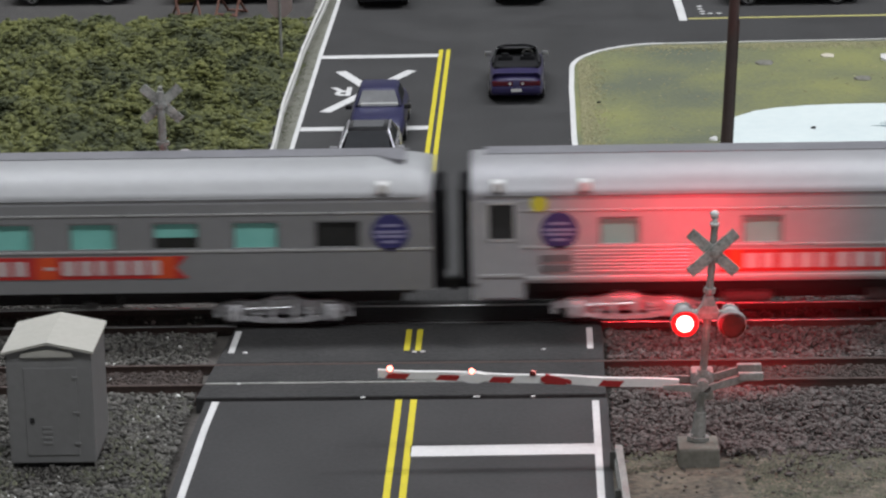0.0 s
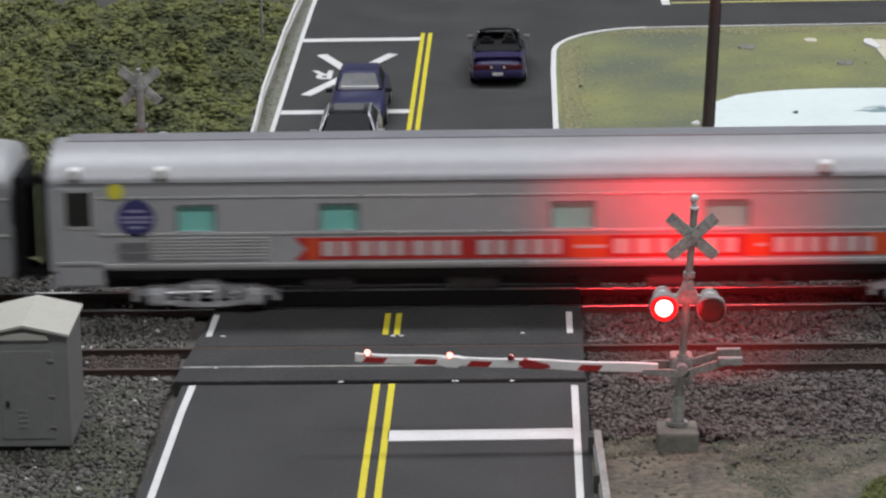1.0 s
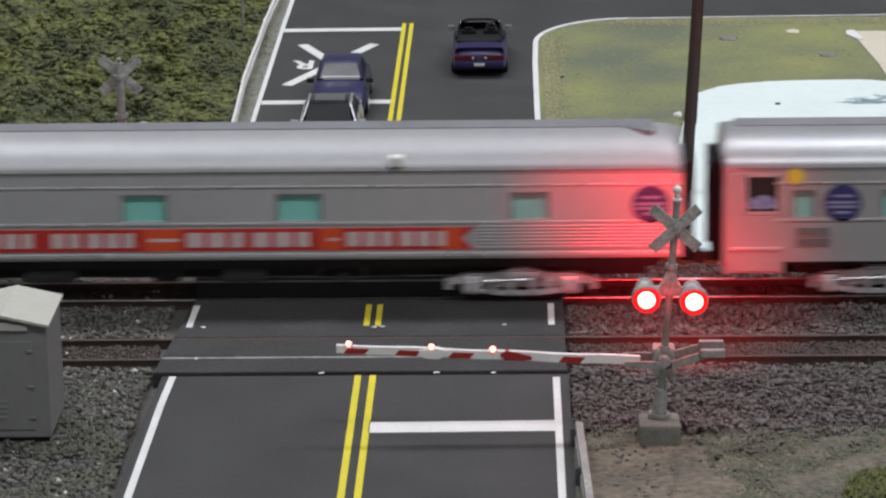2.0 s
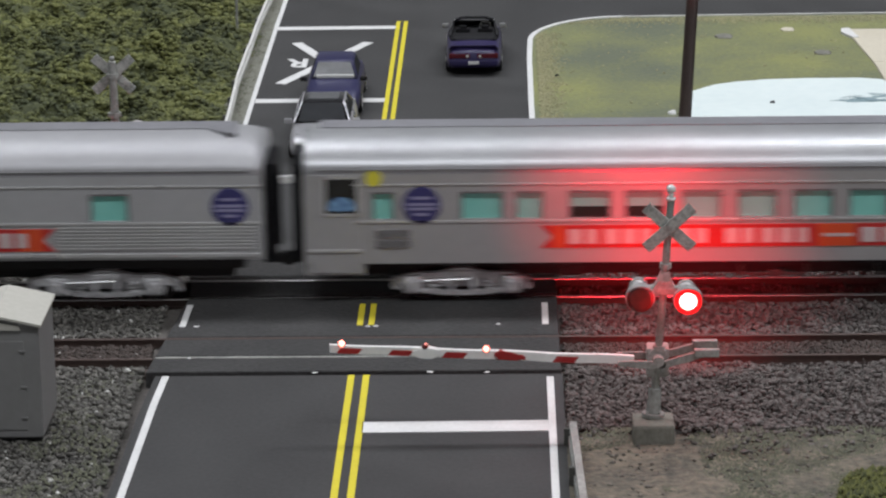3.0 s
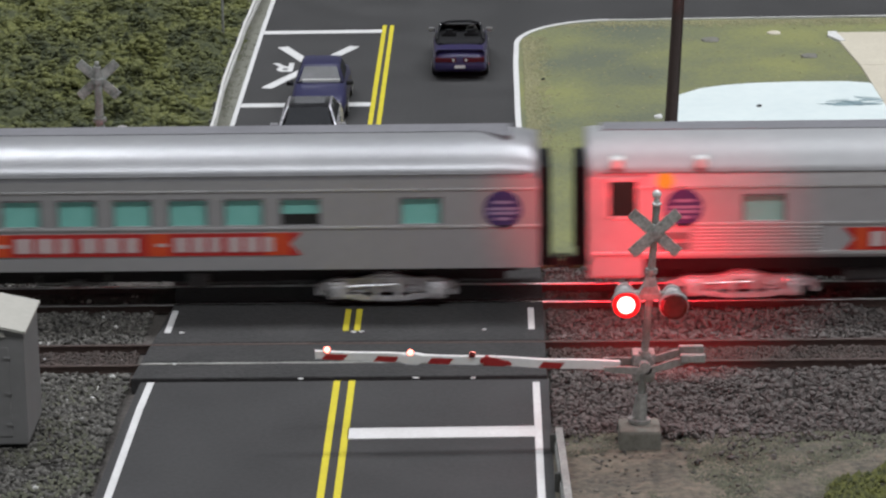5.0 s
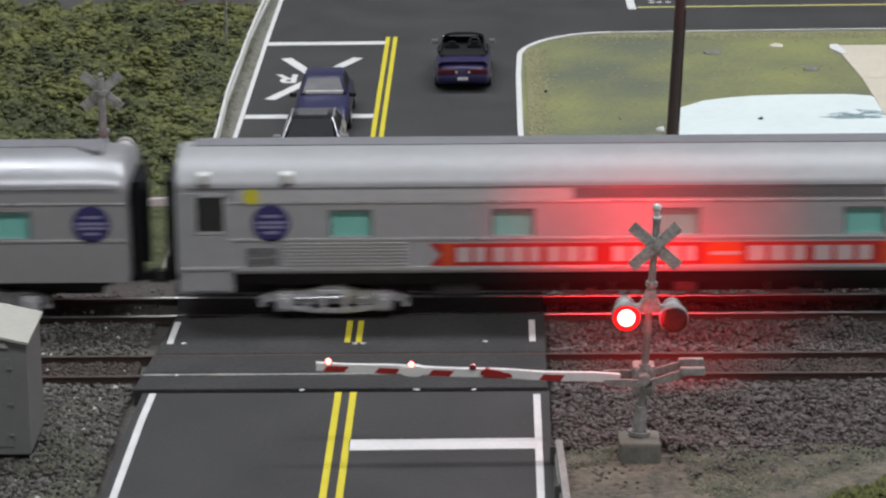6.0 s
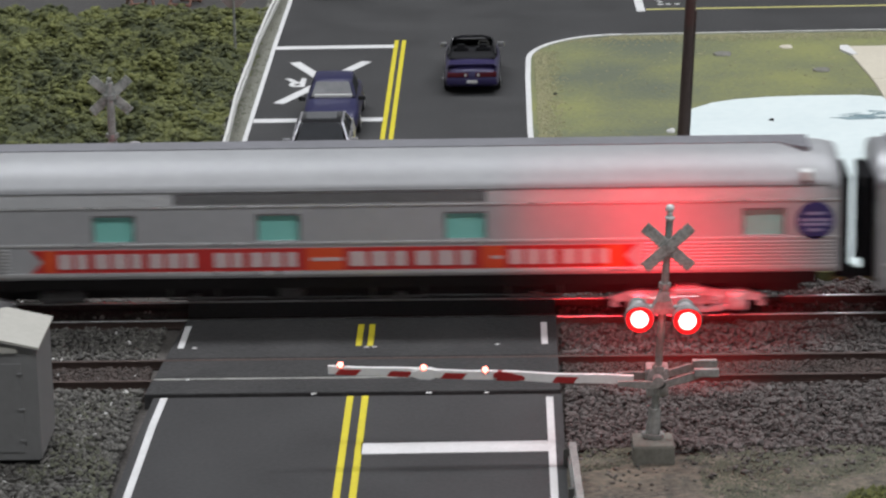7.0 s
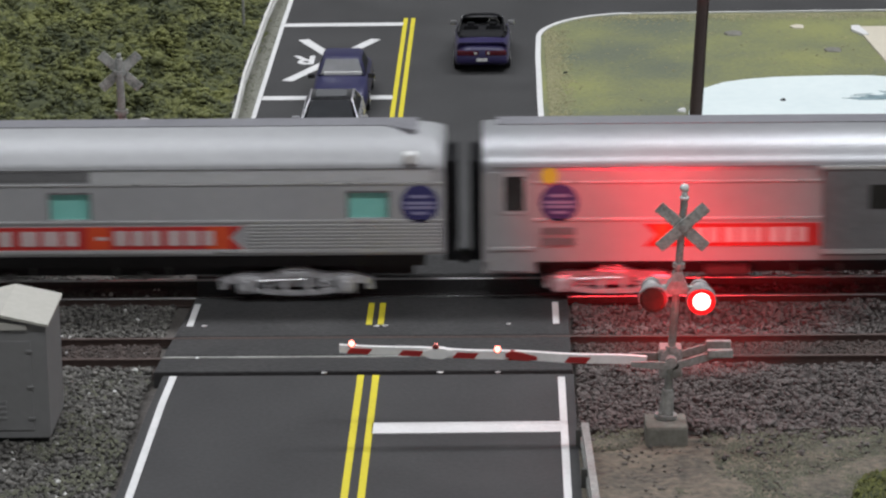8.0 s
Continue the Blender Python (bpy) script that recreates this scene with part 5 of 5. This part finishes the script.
# ---- lineside and roadside things ----
def shed():
    t = thing("equipment_shed", -7.55, -2.85, -0.22)
    w, d, h = 0.93, 1.06, 2.62
    bm = bmesh.new()
    box(bm, -w + 0.05, w - 0.05, -d + 0.08, d - 0.05, 0.0, 0.16)
    part("plinth", bm, M_BLACK, t, "dark recessed plinth")
    bm = bmesh.new()
    outline = [(-w, 0.12), (w, 0.12), (w, h), (0, h + 0.2), (-w, h)]
    loft(bm, [[(x, y, z) for x, z in outline] for y in (-d, d)])
    bmesh.ops.bevel(bm, geom=[e for e in bm.edges], offset=0.02, segments=2, affect="EDGES")
    part("wall_panel", bm, M_SHED, t)
    bm = bmesh.new()
    o = 0.07
    for s in (-1, 1):
        rings = []
        for y in (-d - 0.1, d + 0.06):
            rings.append([(s * -0.0, y, h + 0.225), (s * (w + o), y, h + 0.005), (s * (w + o), y, h + 0.06), (s * 0.0, y, h + 0.285)])
        loft(bm, rings)
    part("roof", bm, M_SHEDROOF, t, "pale shallow gabled roof")
    bm = bmesh.new()
    rings = [[(-0.62, y, h - 0.07), (0.55, y, h - 0.07), (0.5, y, h + 0.03), (0.0, y, h + 0.1), (-0.56, y, h + 0.03)] for y in (-d - 0.05, -d + 0.01)]
    loft(bm, rings)
    part("gable_trim", bm, M_SHEDROOF, t, "pale trim under the gable")
    bm = bmesh.new()
    box(bm, -0.55, 0.6, -d - 0.02, -d + 0.01, 0.3, 2.3, bevel=0.012)
    dr = part("door", bm, M_SHED, t)
    bm = bmesh.new()
    for z in (0.55, 1.25, 2.05):
        box(bm, 0.5, 0.63, -d - 0.05, -d - 0.01, z, z + 0.05, bevel=0.01)
    part("hinge", bm, M_SHED, dr, "small moulded door hinges")
    bm = bmesh.new()
    box(bm, -0.45, -0.36, -d - 0.06, -d - 0.01, 1.05, 1.17, bevel=0.015)
    part("handle", bm, M_UNDER, dr, "dark door handle")
    bm = bmesh.new()
    for i in range(4):
        box(bm, -0.2, 0.02, -d - 0.035, -d - 0.01, 0.55 + i * 0.12, 0.61 + i * 0.12, bevel=0.008)
    part("louvre", bm, M_SHED, dr, "small grey louvred vent")
    tagged(t, "grey plastic equipment shed with a pale gabled roof on gravel", "shed")


def pole():
    t = thing("utility_pole", 8.12, 15.6, -0.05, ry=3.0)
    bm = bmesh.new()
    loft(bm, [[(r * math.cos(i * math.pi / 8), r * math.sin(i * math.pi / 8), z) for i in range(16)]
              for z, r in ((-0.1, 0.17), (1.5, 0.165), (3.5, 0.155), (6, 0.145), (9.5, 0.12))])
    part("shaft", bm, M_POLE, t)
    bm = bmesh.new()
    cyl(bm, (0.16, -0.06, 2.0), (0.15, -0.06, 5.6), 0.02, n=6)
    part("conduit", bm, M_POLE, t)
    bm = bmesh.new()
    box(bm, -1.2, 1.2, -0.2, -0.1, 8.7, 8.9, bevel=0.02)
    part("crossarm", bm, M_POLE, t)
    tagged(t, "dark brown wooden utility pole, slightly leaning", "utility pole")


def guardrail(path, h, label, k=1.0, m=None):
    t = thing("guardrail", path[0][0], path[0][1], -0.05)
    ox, oy = path[0]
    rs = random.Random(5)
    for (ax_, ay), (bx, by) in zip(path, path[1:]):
        bm = bmesh.new()
        a, b = (ax_ - ox, ay - oy), (bx - ox, by - oy)
        for z, off in ((h, 0.03), (h - 0.30, 0.0)):
            rings = []
            for (x, y), e in ((a, 0.0), (b, 0.0)):
                j = rs.uniform(-0.02, 0.02)
                rings.append([(x + off - 0.05 * k + j, y, z - 0.05 * k), (x + off + 0.04 * k + j, y, z - 0.05 * k), (x + off + 0.04 * k + j, y, z + 0.05 * k), (x + off - 0.05 * k + j, y, z + 0.05 * k)])
            loft(bm, rings)
        part("rail_beam", bm, m or M_GUARD, t)
        n = max(1, int(abs(by - ay) / 2.0))
        for i in range(n + 1):
            if i == n and (bx, by) != path[-1]:
                continue
            x, y = a[0] + (b[0] - a[0]) * i / n, a[1] + (b[1] - a[1]) * i / n
            bm = bmesh.new()
            box(bm, x - 0.16, x - 0.04, y - 0.06, y + 0.06, -0.2, h - 0.06, bevel=0.01)
            part("post", bm, M_GUARDPOST, t, "short dark post")
    tagged(t, label, "guardrail")


def stop_sign():
    t = thing("road_sign", -5.68, 36.0, -0.06)
    bm = bmesh.new()
    cyl(bm, (0, 0, -0.1), (0, 0, 2.55), 0.045, n=10)
    part("post", bm, M_MAST, t)
    bm = bmesh.new()
    m = Matrix.Translation((0.0, 0.06, 2.15)) @ Matrix.Rotation(math.pi / 2, 4, "X") @ Matrix.Rotation(math.pi / 8, 4, "Z")
    bmesh.ops.create_cone(bm, cap_ends=True, segments=8, radius1=0.46, radius2=0.46, depth=0.03, matrix=m)
    part("sign_plate", bm, M_SIGNBACK, t, "pinkish grey back of an eight-sided sign")
    tagged(t, "eight-sided road sign on a thin post, seen from behind", "road sign")


def chair(x, y, rz, cloth, label):
    t = thing("wooden_chair", x, y, -0.02, rz=rz)
    for s in (-1, 1):
        bm = bmesh.new()
        cyl(bm, (s * 0.4, -0.55, 0.0), (s * 0.4, 0.35, 1.5), 0.05, n=8)
        part("back_leg", bm, M_WOOD, t)
        bm = bmesh.new()
        cyl(bm, (s * 0.36, 0.45, 0.0), (s * 0.36, -0.4, 0.85), 0.05, n=8)
        part("front_leg", bm, M_WOOD, t)
    bm = bmesh.new()
    cyl(bm, (-0.45, -0.52, 0.05), (0.45, -0.52, 0.05), 0.045, n=8)
    cyl(bm, (-0.42, 0.45, 0.03), (0.42, 0.45, 0.03), 0.045, n=8)
    cyl(bm, (-0.45, 0.33, 1.47), (0.45, 0.33, 1.47), 0.045, n=8)
    part("crossbar", bm, M_WOOD, t)
    bm = bmesh.new()
    loft(bm, [[(-0.36, y_, z), (0.36, y_, z), (0.36, y_, z + 0.05), (-0.36, y_, z + 0.05)]
              for y_, z in ((-0.4, 0.82), (-0.1, 0.55), (0.12, 0.6), (0.3, 1.0), (0.34, 1.45))])
    part("seat", bm, cloth, t, "sagging cloth seat")
    tagged(t, label, "chair", "chairs on the pavement")


def wheel(t, x, y, r=0.31):
    s = 1 if x > 0 else -1
    bm = bmesh.new()
    cyl(bm, (-0.1, 0, 0), (0.1, 0, 0), r, n=22)
    bmesh.ops.bevel(bm, geom=[e for e in bm.edges if e.is_boundary or len(e.link_faces) == 2 and any(len(f.verts) > 4 for f in e.link_faces)], offset=0.03, segments=2, affect="EDGES")
    w = part("wheel", bm, M_TYRE, t, at=P(x, y, r))
    bm = bmesh.new()
    for i in range(5):
        a = i * 2 * math.pi / 5
        m = Matrix.Rotation(a, 4, "X")
        box(bm, s * 0.1 - 0.012, s * 0.1 + 0.012, -0.03, 0.03, 0.04, r * 0.66, turn=m)
    cyl(bm, (s * 0.09, 0, 0), (s * 0.115, 0, 0), 0.06, n=10)
    rings = []
    for i in range(20):
        a = i * math.pi / 10
        rings.append([(s * 0.09, r * q * math.cos(a), r * q * math.sin(a)) for q in (0.62, 0.72)] + [(s * 0.112, r * q * math.cos(a), r * q * math.sin(a)) for q in (0.72, 0.62)])
    loft(bm, rings + rings[:1], caps=False)
    part("rim", bm, M_RIM, w, "silver rim")


def shell(bm, stations):
    """Car body: stations of (y, half width, sill z, belt z) lofted with rounded shoulders."""
    rings = []
    for y, hw, z0, z1 in stations:
        h = z1 - z0
        half = [(0.80, 0.0), (0.97, 0.06), (1.0, 0.30), (0.99, 0.58), (0.94, 0.82), (0.84, 0.96), (0.60, 1.0)]
        ring = [(hw * a, y, z0 + h * b) for a, b in half] + [(0, y, z1 + 0.015)] + [(-hw * a, y, z0 + h * b) for a, b in half[::-1]]
        rings.append(ring)
    loft(bm, rings)


def car(x, y, rz, paint, glass, label, style="sedan", length=4.6, width=1.78, roof=1.42):
    t = thing("car", x, y, 0.003, rz=rz)
    hl, hw = length / 2, width / 2
    belt = 0.92
    bm = bmesh.new()
    # front is -y
    shell(bm, [(-hl, hw * 0.80, 0.30, 0.60), (-hl + 0.12, hw * 0.92, 0.24, 0.70), (-hl + 0.7, hw * 0.99, 0.22, 0.80), (-hl + 1.35, hw, 0.20, 0.90),
               (-0.3, hw, 0.20, belt), (hl - 1.3, hw, 0.20, belt + 0.02), (hl - 0.5, hw * 0.98, 0.22, belt + 0.02), (hl - 0.1, hw * 0.94, 0.26, 0.86), (hl, hw * 0.86, 0.32, 0.74)])
    if style == "convertible":
        for v in bm.verts:
            k = max(0.0, (v.co.y - hl + 1.2) / 1.2)
            v.co.x *= 1 - 0.10 * k * max(0.0, (v.co.z - 0.45) / 0.45)
    part("body", bm, paint, t, smooth=True)
    if style == "convertible":
        bm = bmesh.new()
        rings = [[(sx * q, yy, z) for sx, z in ((-1, belt - 0.02), (1, belt - 0.02), (0.96, belt + 0.06), (-0.96, belt + 0.06))]
                 for yy, q in ((-0.9, 0.74), (-0.3, 0.82), (0.6, 0.82), (1.3, 0.72))]
        loft(bm, rings)
        part("cockpit", bm, M_INTERIOR, t, "black open cockpit")
        for sx in (-0.36, 0.36):
            bm = bmesh.new()
            box(bm, sx - 0.24, sx + 0.24, 0.1, 0.32, belt, belt + 0.2, bevel=0.06)
            box(bm, sx - 0.13, sx + 0.13, 0.16, 0.3, belt + 0.15, belt + 0.29, bevel=0.05)
            part("seat", bm, M_INTERIOR, t, "black seat with headrest")
        bm = bmesh.new()
        loft(bm, [[(sx * w, yy, belt + z) for sx, z in ((-1, 0), (1, 0), (0.9, h), (-0.9, h))] for yy, w, h in ((0.75, 0.76, 0.05), (0.95, 0.78, 0.09), (1.2, 0.70, 0.08), (1.35, 0.6, 0.04))])
        part("folded_top", bm, M_RUBBER, t, "black folded soft top")
        bm = bmesh.new()
        for a, b in (((-0.72, -0.95, belt - 0.02), (-0.62, -0.42, belt + 0.33)), ((0.72, -0.95, belt - 0.02), (0.62, -0.42, belt + 0.33)), ((-0.62, -0.42, belt + 0.33), (-0.35, -0.44, belt + 0.40)), ((-0.35, -0.44, belt + 0.40), (0.35, -0.44, belt + 0.40)), ((0.35, -0.44, belt + 0.40), (0.62, -0.42, belt + 0.33))):
            cyl(bm, a, b, 0.045, n=8)
        cyl(bm, (-0.66, -0.5, belt + 0.28), (-0.75, 0.9, belt + 0.08), 0.04, n=8)
        cyl(bm, (0.66, -0.5, belt + 0.28), (0.75, 0.9, belt + 0.08), 0.04, n=8)
        part("windscreen_frame", bm, M_CARBLACK, t, "black windscreen frame")
        bm = bmesh.new()
        loft(bm, [[(-0.7, -0.94, belt), (0.7, -0.94, belt), (0.7, -0.92, belt), (-0.7, -0.92, belt)], [(-0.6, -0.43, belt + 0.31), (0.6, -0.43, belt + 0.31), (0.6, -0.41, belt + 0.31), (-0.6, -0.41, belt + 0.31)]])
        part("windscreen", bm, M_CARGLASS_DK, t, "dark windscreen")
    else:
        f0, f1, r1, r0 = {"sedan": (-1.0, -0.35, 0.85, 1.55), "upright": (-0.72, -0.35, 0.95, 1.35), "wagon": (-1.05, -0.45, 1.5, 2.0)}[style]
        wb, wt = hw * 0.87, hw * 0.66
        bm = bmesh.new()
        loft(bm, [[(-wb, f0, belt - 0.03), (wb, f0, belt - 0.03), (wb, r0, belt - 0.03), (-wb, r0, belt - 0.03)],
                  [(-wt, f1, roof - 0.04), (wt, f1, roof - 0.04), (wt, r1, roof - 0.04), (-wt, r1, roof - 0.04)],
                  [(-wt * 0.9, f1 + 0.12, roof), (wt * 0.9, f1 + 0.12, roof), (wt * 0.9, r1 - 0.12, roof), (-wt * 0.9, r1 - 0.12, roof)]])
        bmesh.ops.bevel(bm, geom=list(bm.edges), offset=0.035, segments=2, affect="EDGES")
        part("cabin", bm, M_CARBLACK if paint is M_CARSILVER else paint, t, smooth=True)
        def pane(nm, pts, nrm):
            bm = bmesh.new()
            o = Vector(nrm).normalized() * 0.014
            v0 = [Vector(p) - o * 0.5 for p in pts]
            v1 = [Vector(p) + o for p in pts]
            loft(bm, [[tuple(v) for v in v0], [tuple(v) for v in v1]])
            part(nm, bm, M_CARGLASS_SIDE if nm == "side_window" or paint is M_CARSILVER else glass, t)
        if paint is M_CARSILVER:
            bm = bmesh.new()
            box(bm, -wt * 0.72, wt * 0.72, f1 + 0.16, r1 - 0.22, roof - 0.02, roof + 0.012, bevel=0.005)
            part("sunroof", bm, M_CARGLASS, t, "grey glass sunroof")
        dz, dy = roof - 0.04 - (belt - 0.03), f1 - f0
        at = lambda u, q: ((wb + (wt - wb) * q) * u, f0 + (f1 - f0) * q, belt - 0.03 + dz * q)
        pane("windscreen", [at(-0.88, 0.1), at(0.88, 0.1), at(0.84, 0.92), at(-0.84, 0.92)], (0, -dz, dy))
        ar = lambda u, q: ((wb + (wt - wb) * q) * u, r0 + (r1 - r0) * q, belt - 0.03 + dz * q)
        pane("rear_window", [ar(-0.84, 0.14), ar(0.84, 0.14), ar(0.8, 0.88), ar(-0.8, 0.88)], (0, dz, r0 - r1))
        for s in (-1, 1):
            ya0, ya1, yb0, yb1 = f0, f1, r0, r1
            g = lambda u, q: (s * (wb + (wt - wb) * q), (ya0 + (ya1 - ya0) * q) * (1 - u) + (yb0 + (yb1 - yb0) * q) * u, belt - 0.03 + dz * q)
            for u0, u1 in ((0.10, 0.47), (0.52, 0.90)):
                pane("side_window", [g(u0, 0.16), g(u1, 0.16), g(u1, 0.86), g(u0, 0.86)], (s * dz, 0, wb - wt))
    if style == "convertible":
        bm = bmesh.new()
        loft(bm, [[(x_, hl - 0.42, 0.90 + z_), (x_, hl - 0.12, 0.93 + z_), (x_, hl - 0.10, 0.98 + z_), (x_, hl - 0.40, 0.95 + z_)]
                  for x_, z_ in ((-hw * 0.88, -0.10), (-hw * 0.78, 0.0), (hw * 0.78, 0.0), (hw * 0.88, -0.10))])
        part("spoiler", bm, paint, t, "purple rear spoiler lip")
        bm = bmesh.new()
        box(bm, -hw * 0.9, hw * 0.9, hl - 0.12, hl + 0.05, 0.34, 0.56, bevel=0.07)
        part("rear_bumper", bm, paint, t, "purple rounded rear bumper")
        bm = bmesh.new()
        rim = [(-0.36 + 0.17 * math.cos(i * math.pi / 8), -0.28, belt + 0.14 + 0.15 * math.sin(i * math.pi / 8)) for i in range(17)]
        for p, q in zip(rim, rim[1:]):
            cyl(bm, p, q, 0.02, n=6)
        part("steering_wheel", bm, M_GUARDPOST, t, "dark grey steering wheel")
    if paint is M_CARSILVER:
        for s in (-1, 1):
            bm = bmesh.new()
            for y0, y1 in ((f0, f1), (r0, r1)):
                cyl(bm, (s * wb, y0, belt), (s * wt * 1.0, y1, roof - 0.05), 0.036, n=8)
            cyl(bm, (s * wt, f1, roof - 0.05), (s * wt, r1, roof - 0.05), 0.032, n=8)
            cyl(bm, (s * wb * 1.01, f0, belt), (s * wb * 1.01, r0, belt), 0.035, n=8)
            cyl(bm, (s * (wb + wt) / 2 * 1.03, 0.25, belt), (s * wt * 1.02, 0.25, roof - 0.03), 0.03, n=8)
            part("window_surround", bm, M_CARSILVER, t, "bright silver window surround")
    if style == "upright":
        # strip outside the opaque glass stands for the pale dashboard
        bm = bmesh.new()
        box(bm, -wb * 0.72, wb * 0.8, f0 - 0.03, f0 + 0.10, belt + 0.0, belt + 0.10, bevel=0.02)
        part("dashboard_strip", bm, M_LAMPCLEAR, t, "pale grey strip standing for the dashboard behind the windscreen")
    for s in (-1, 1):
        bm = bmesh.new()
        box(bm, *sorted((s * hw * 0.93, s * (hw + 0.16))), -0.98, -0.84, belt - 0.04, belt + 0.1, bevel=0.03)
        part("mirror", bm, {"convertible": M_RIM, "upright": M_CARBLACK}.get(style, paint), t)
        for yy in (-hl + 0.85, hl - 0.9):
            wheel(t, s * (hw - 0.09), yy)
        bm = bmesh.new()
        box(bm, s * hw * 0.62 - 0.17, s * hw * 0.62 + 0.17, -hl - 0.0, -hl + 0.14, 0.48, 0.62, bevel=0.03)
        part("headlight", bm, M_LAMPCLEAR, t, "clear headlight")
        bm = bmesh.new()
        box(bm, s * hw * 0.5 - 0.34, s * hw * 0.5 + 0.34, hl - 0.09, hl + 0.012, 0.58, 0.74, bevel=0.03)
        part("tail_light", bm, M_TAIL, t, "dark red tail light")
        if style == "convertible":
            bm = bmesh.new()
            cyl(bm, (s * 0.2, hl + 0.0, 0.66), (s * 0.2, hl + 0.025, 0.66), 0.045, n=10)
            part("reverse_light", bm, M_LAMPCLEAR, t, "small pale reverse light")
    bm = bmesh.new()
    box(bm, -0.17, 0.17, hl - 0.02, hl + 0.06, 0.40, 0.50, bevel=0.006)
    part("number_plate", bm, M_CARWHITE, t, "plain white plate")
    bm = bmesh.new()
    box(bm, -hw * 0.5, hw * 0.5, -hl - 0.01, -hl + 0.1, 0.36, 0.5, bevel=0.02)
    part("front_grille", bm, M_RUBBER, t, "black front grille")
    tagged(t, label, "car", "model cars")
    return t


def flatbits():
    rs = random.Random(77)
    for x, y, z in ((3.15, 3.46, 0.035), (0.05, 3.36, 0.035), (0.25, 3.36, 0.035), (-4.02, 3.42, 0.035), (1.6, 0.0, 0.0), (2.9, -0.02, 0.0), (-1.0, 0.02, 0.0), (-3.95, 1.0, 0.045)):
        bm = bmesh.new()
        ball(bm, (0, 0, 0), 0.045, 1)
        for v in bm.verts:
            v.co.x *= rs.uniform(0.9, 2.2)
            v.co.z *= 0.6
        tagged(part("paint_chip", bm, M_WHITE, at=P(x, y, z + 0.015)), "tiny pale plaster chip on the crossing", "debris")


room()
table()
ground()
roads()
tracks()
field()
lawn()
bush()
gravel()
markings()
train()
signal(6.45, -4.2, 0, 4.2, "silver crossing signal with crossbuck, red lamps and lowered striped gate")
signal(-6.6, 10.3, 180, 0.5, "silver crossing signal with crossbuck behind the train", top=4.95, zl=2.98, thick=1.35)
shed()
pole()
guardrail([(-4.86, 9.6), (-4.88, 14.0), (-4.90, 18.5), (-4.89, 23.0), (-5.0, 27.6), (-5.0, 32.2), (-4.98, 36.8), (-4.9, 41.2), (-4.78, 45.5), (-4.7, 50)], 0.55,
          "white painted guardrail beams on short posts beside the road")
guardrail([(4.82, -9.6), (4.70, -4.85)], 0.48, "short grey guardrail beside the near road", 1.7, M_MAST)
stop_sign()
chair(-9.9, 44.7, 25, M_OLIVE, "salmon wooden folding chair with olive cloth on the pavement")
chair(-8.25, 45.3, -20, M_GATERED, "salmon wooden folding chair with red cloth on the pavement")
car(2.36, 32.1, 180, M_PURPLE, M_CARGLASS_DK, "dark purple open convertible waiting on the asphalt road", "convertible", length=4.75)
car(-1.86, 26.4, 0, M_NAVY, M_CARGLASS, "navy blue saloon car queued on the asphalt road", "upright", width=1.72, length=4.5)
car(-1.92, 21.05, 0, M_CARSILVER, M_CARGLASS_DK, "silver car with dark windows queued before the crossing", "sedan", width=1.86, length=4.5)
car(-2.7, 47.9, 180, M_CARBLACK, M_CARGLASS_DK, "black car seen from behind at the side street", "sedan", length=4.7, width=1.85)
car(2.4, 48.1, 180, M_CARBLACK, M_CARGLASS_DK, "dark car seen from behind at the side street", "sedan", length=4.7, width=1.8)
car(12.4, 46.15, 90, M_CARBLACK, M_CARGLASS_DK, "dark car parked along the yellow line", "wagon", length=5.0, width=1.85)
car(-8.4, 47.9, 90, M_CARBLACK, M_CARGLASS_DK, "black car parked behind the chairs on the pavement", "wagon", length=4.8)
car(-14.6, 48.2, 90, M_CARWHITE, M_CARGLASS_DK, "white car parked on the far pavement", "sedan")
flatbits()


# ---- what moves ----
TURN = (0.20, 0.80, 1.40, 2.00, 2.60, 3.20, 3.85, 4.50, 5.14, 5.80, 6.40, 7.00, 7.60)
LEFT_ON = [(-1.0, TURN[0])] + [(TURN[i], TURN[i + 1]) for i in range(1, 12, 2)]
RIGHT_ON = [(TURN[i], TURN[i + 1]) for i in range(0, 11, 2)] + [(TURN[12], 9.0)]


def motions():
    ts = [i * 0.5 for i in range(17)]
    for t, x0 in TRAIN:
        walk(t, [(s, P(x0 + train_at(s), 6.58, 0.012)) for s in ts])
    steps = [i / 15 for i in range(121)]
    for ws, lx in WHEELS:
        walk(ws, [(s, P(lx, 0, 0.45, ry=math.degrees(train_at(s) / 0.45))) for s in steps])
    for led, place, base, left in LEDS:
        on = LEFT_ON if left else RIGHT_ON
        angle = lambda s: 0 if any(a <= s < b for a, b in on) else 180
        rows, now = [(0.0, angle(0.0))], angle(0.0)
        for a, b in on:
            for edge, to in ((a, 0), (b, 180)):
                if 0.05 < edge < 7.85:
                    e = round(edge * 30)
                    first = e if to else e - 3
                    rows += [((first + k) / 30, (60 * k if to else 180 + 60 * k) % 360) for k in range(4)]
        rows.append((8.0, angle(7.95)))
        walk(led, [(s, P(*place, rz=base + a)) for s, a in rows])


motions()
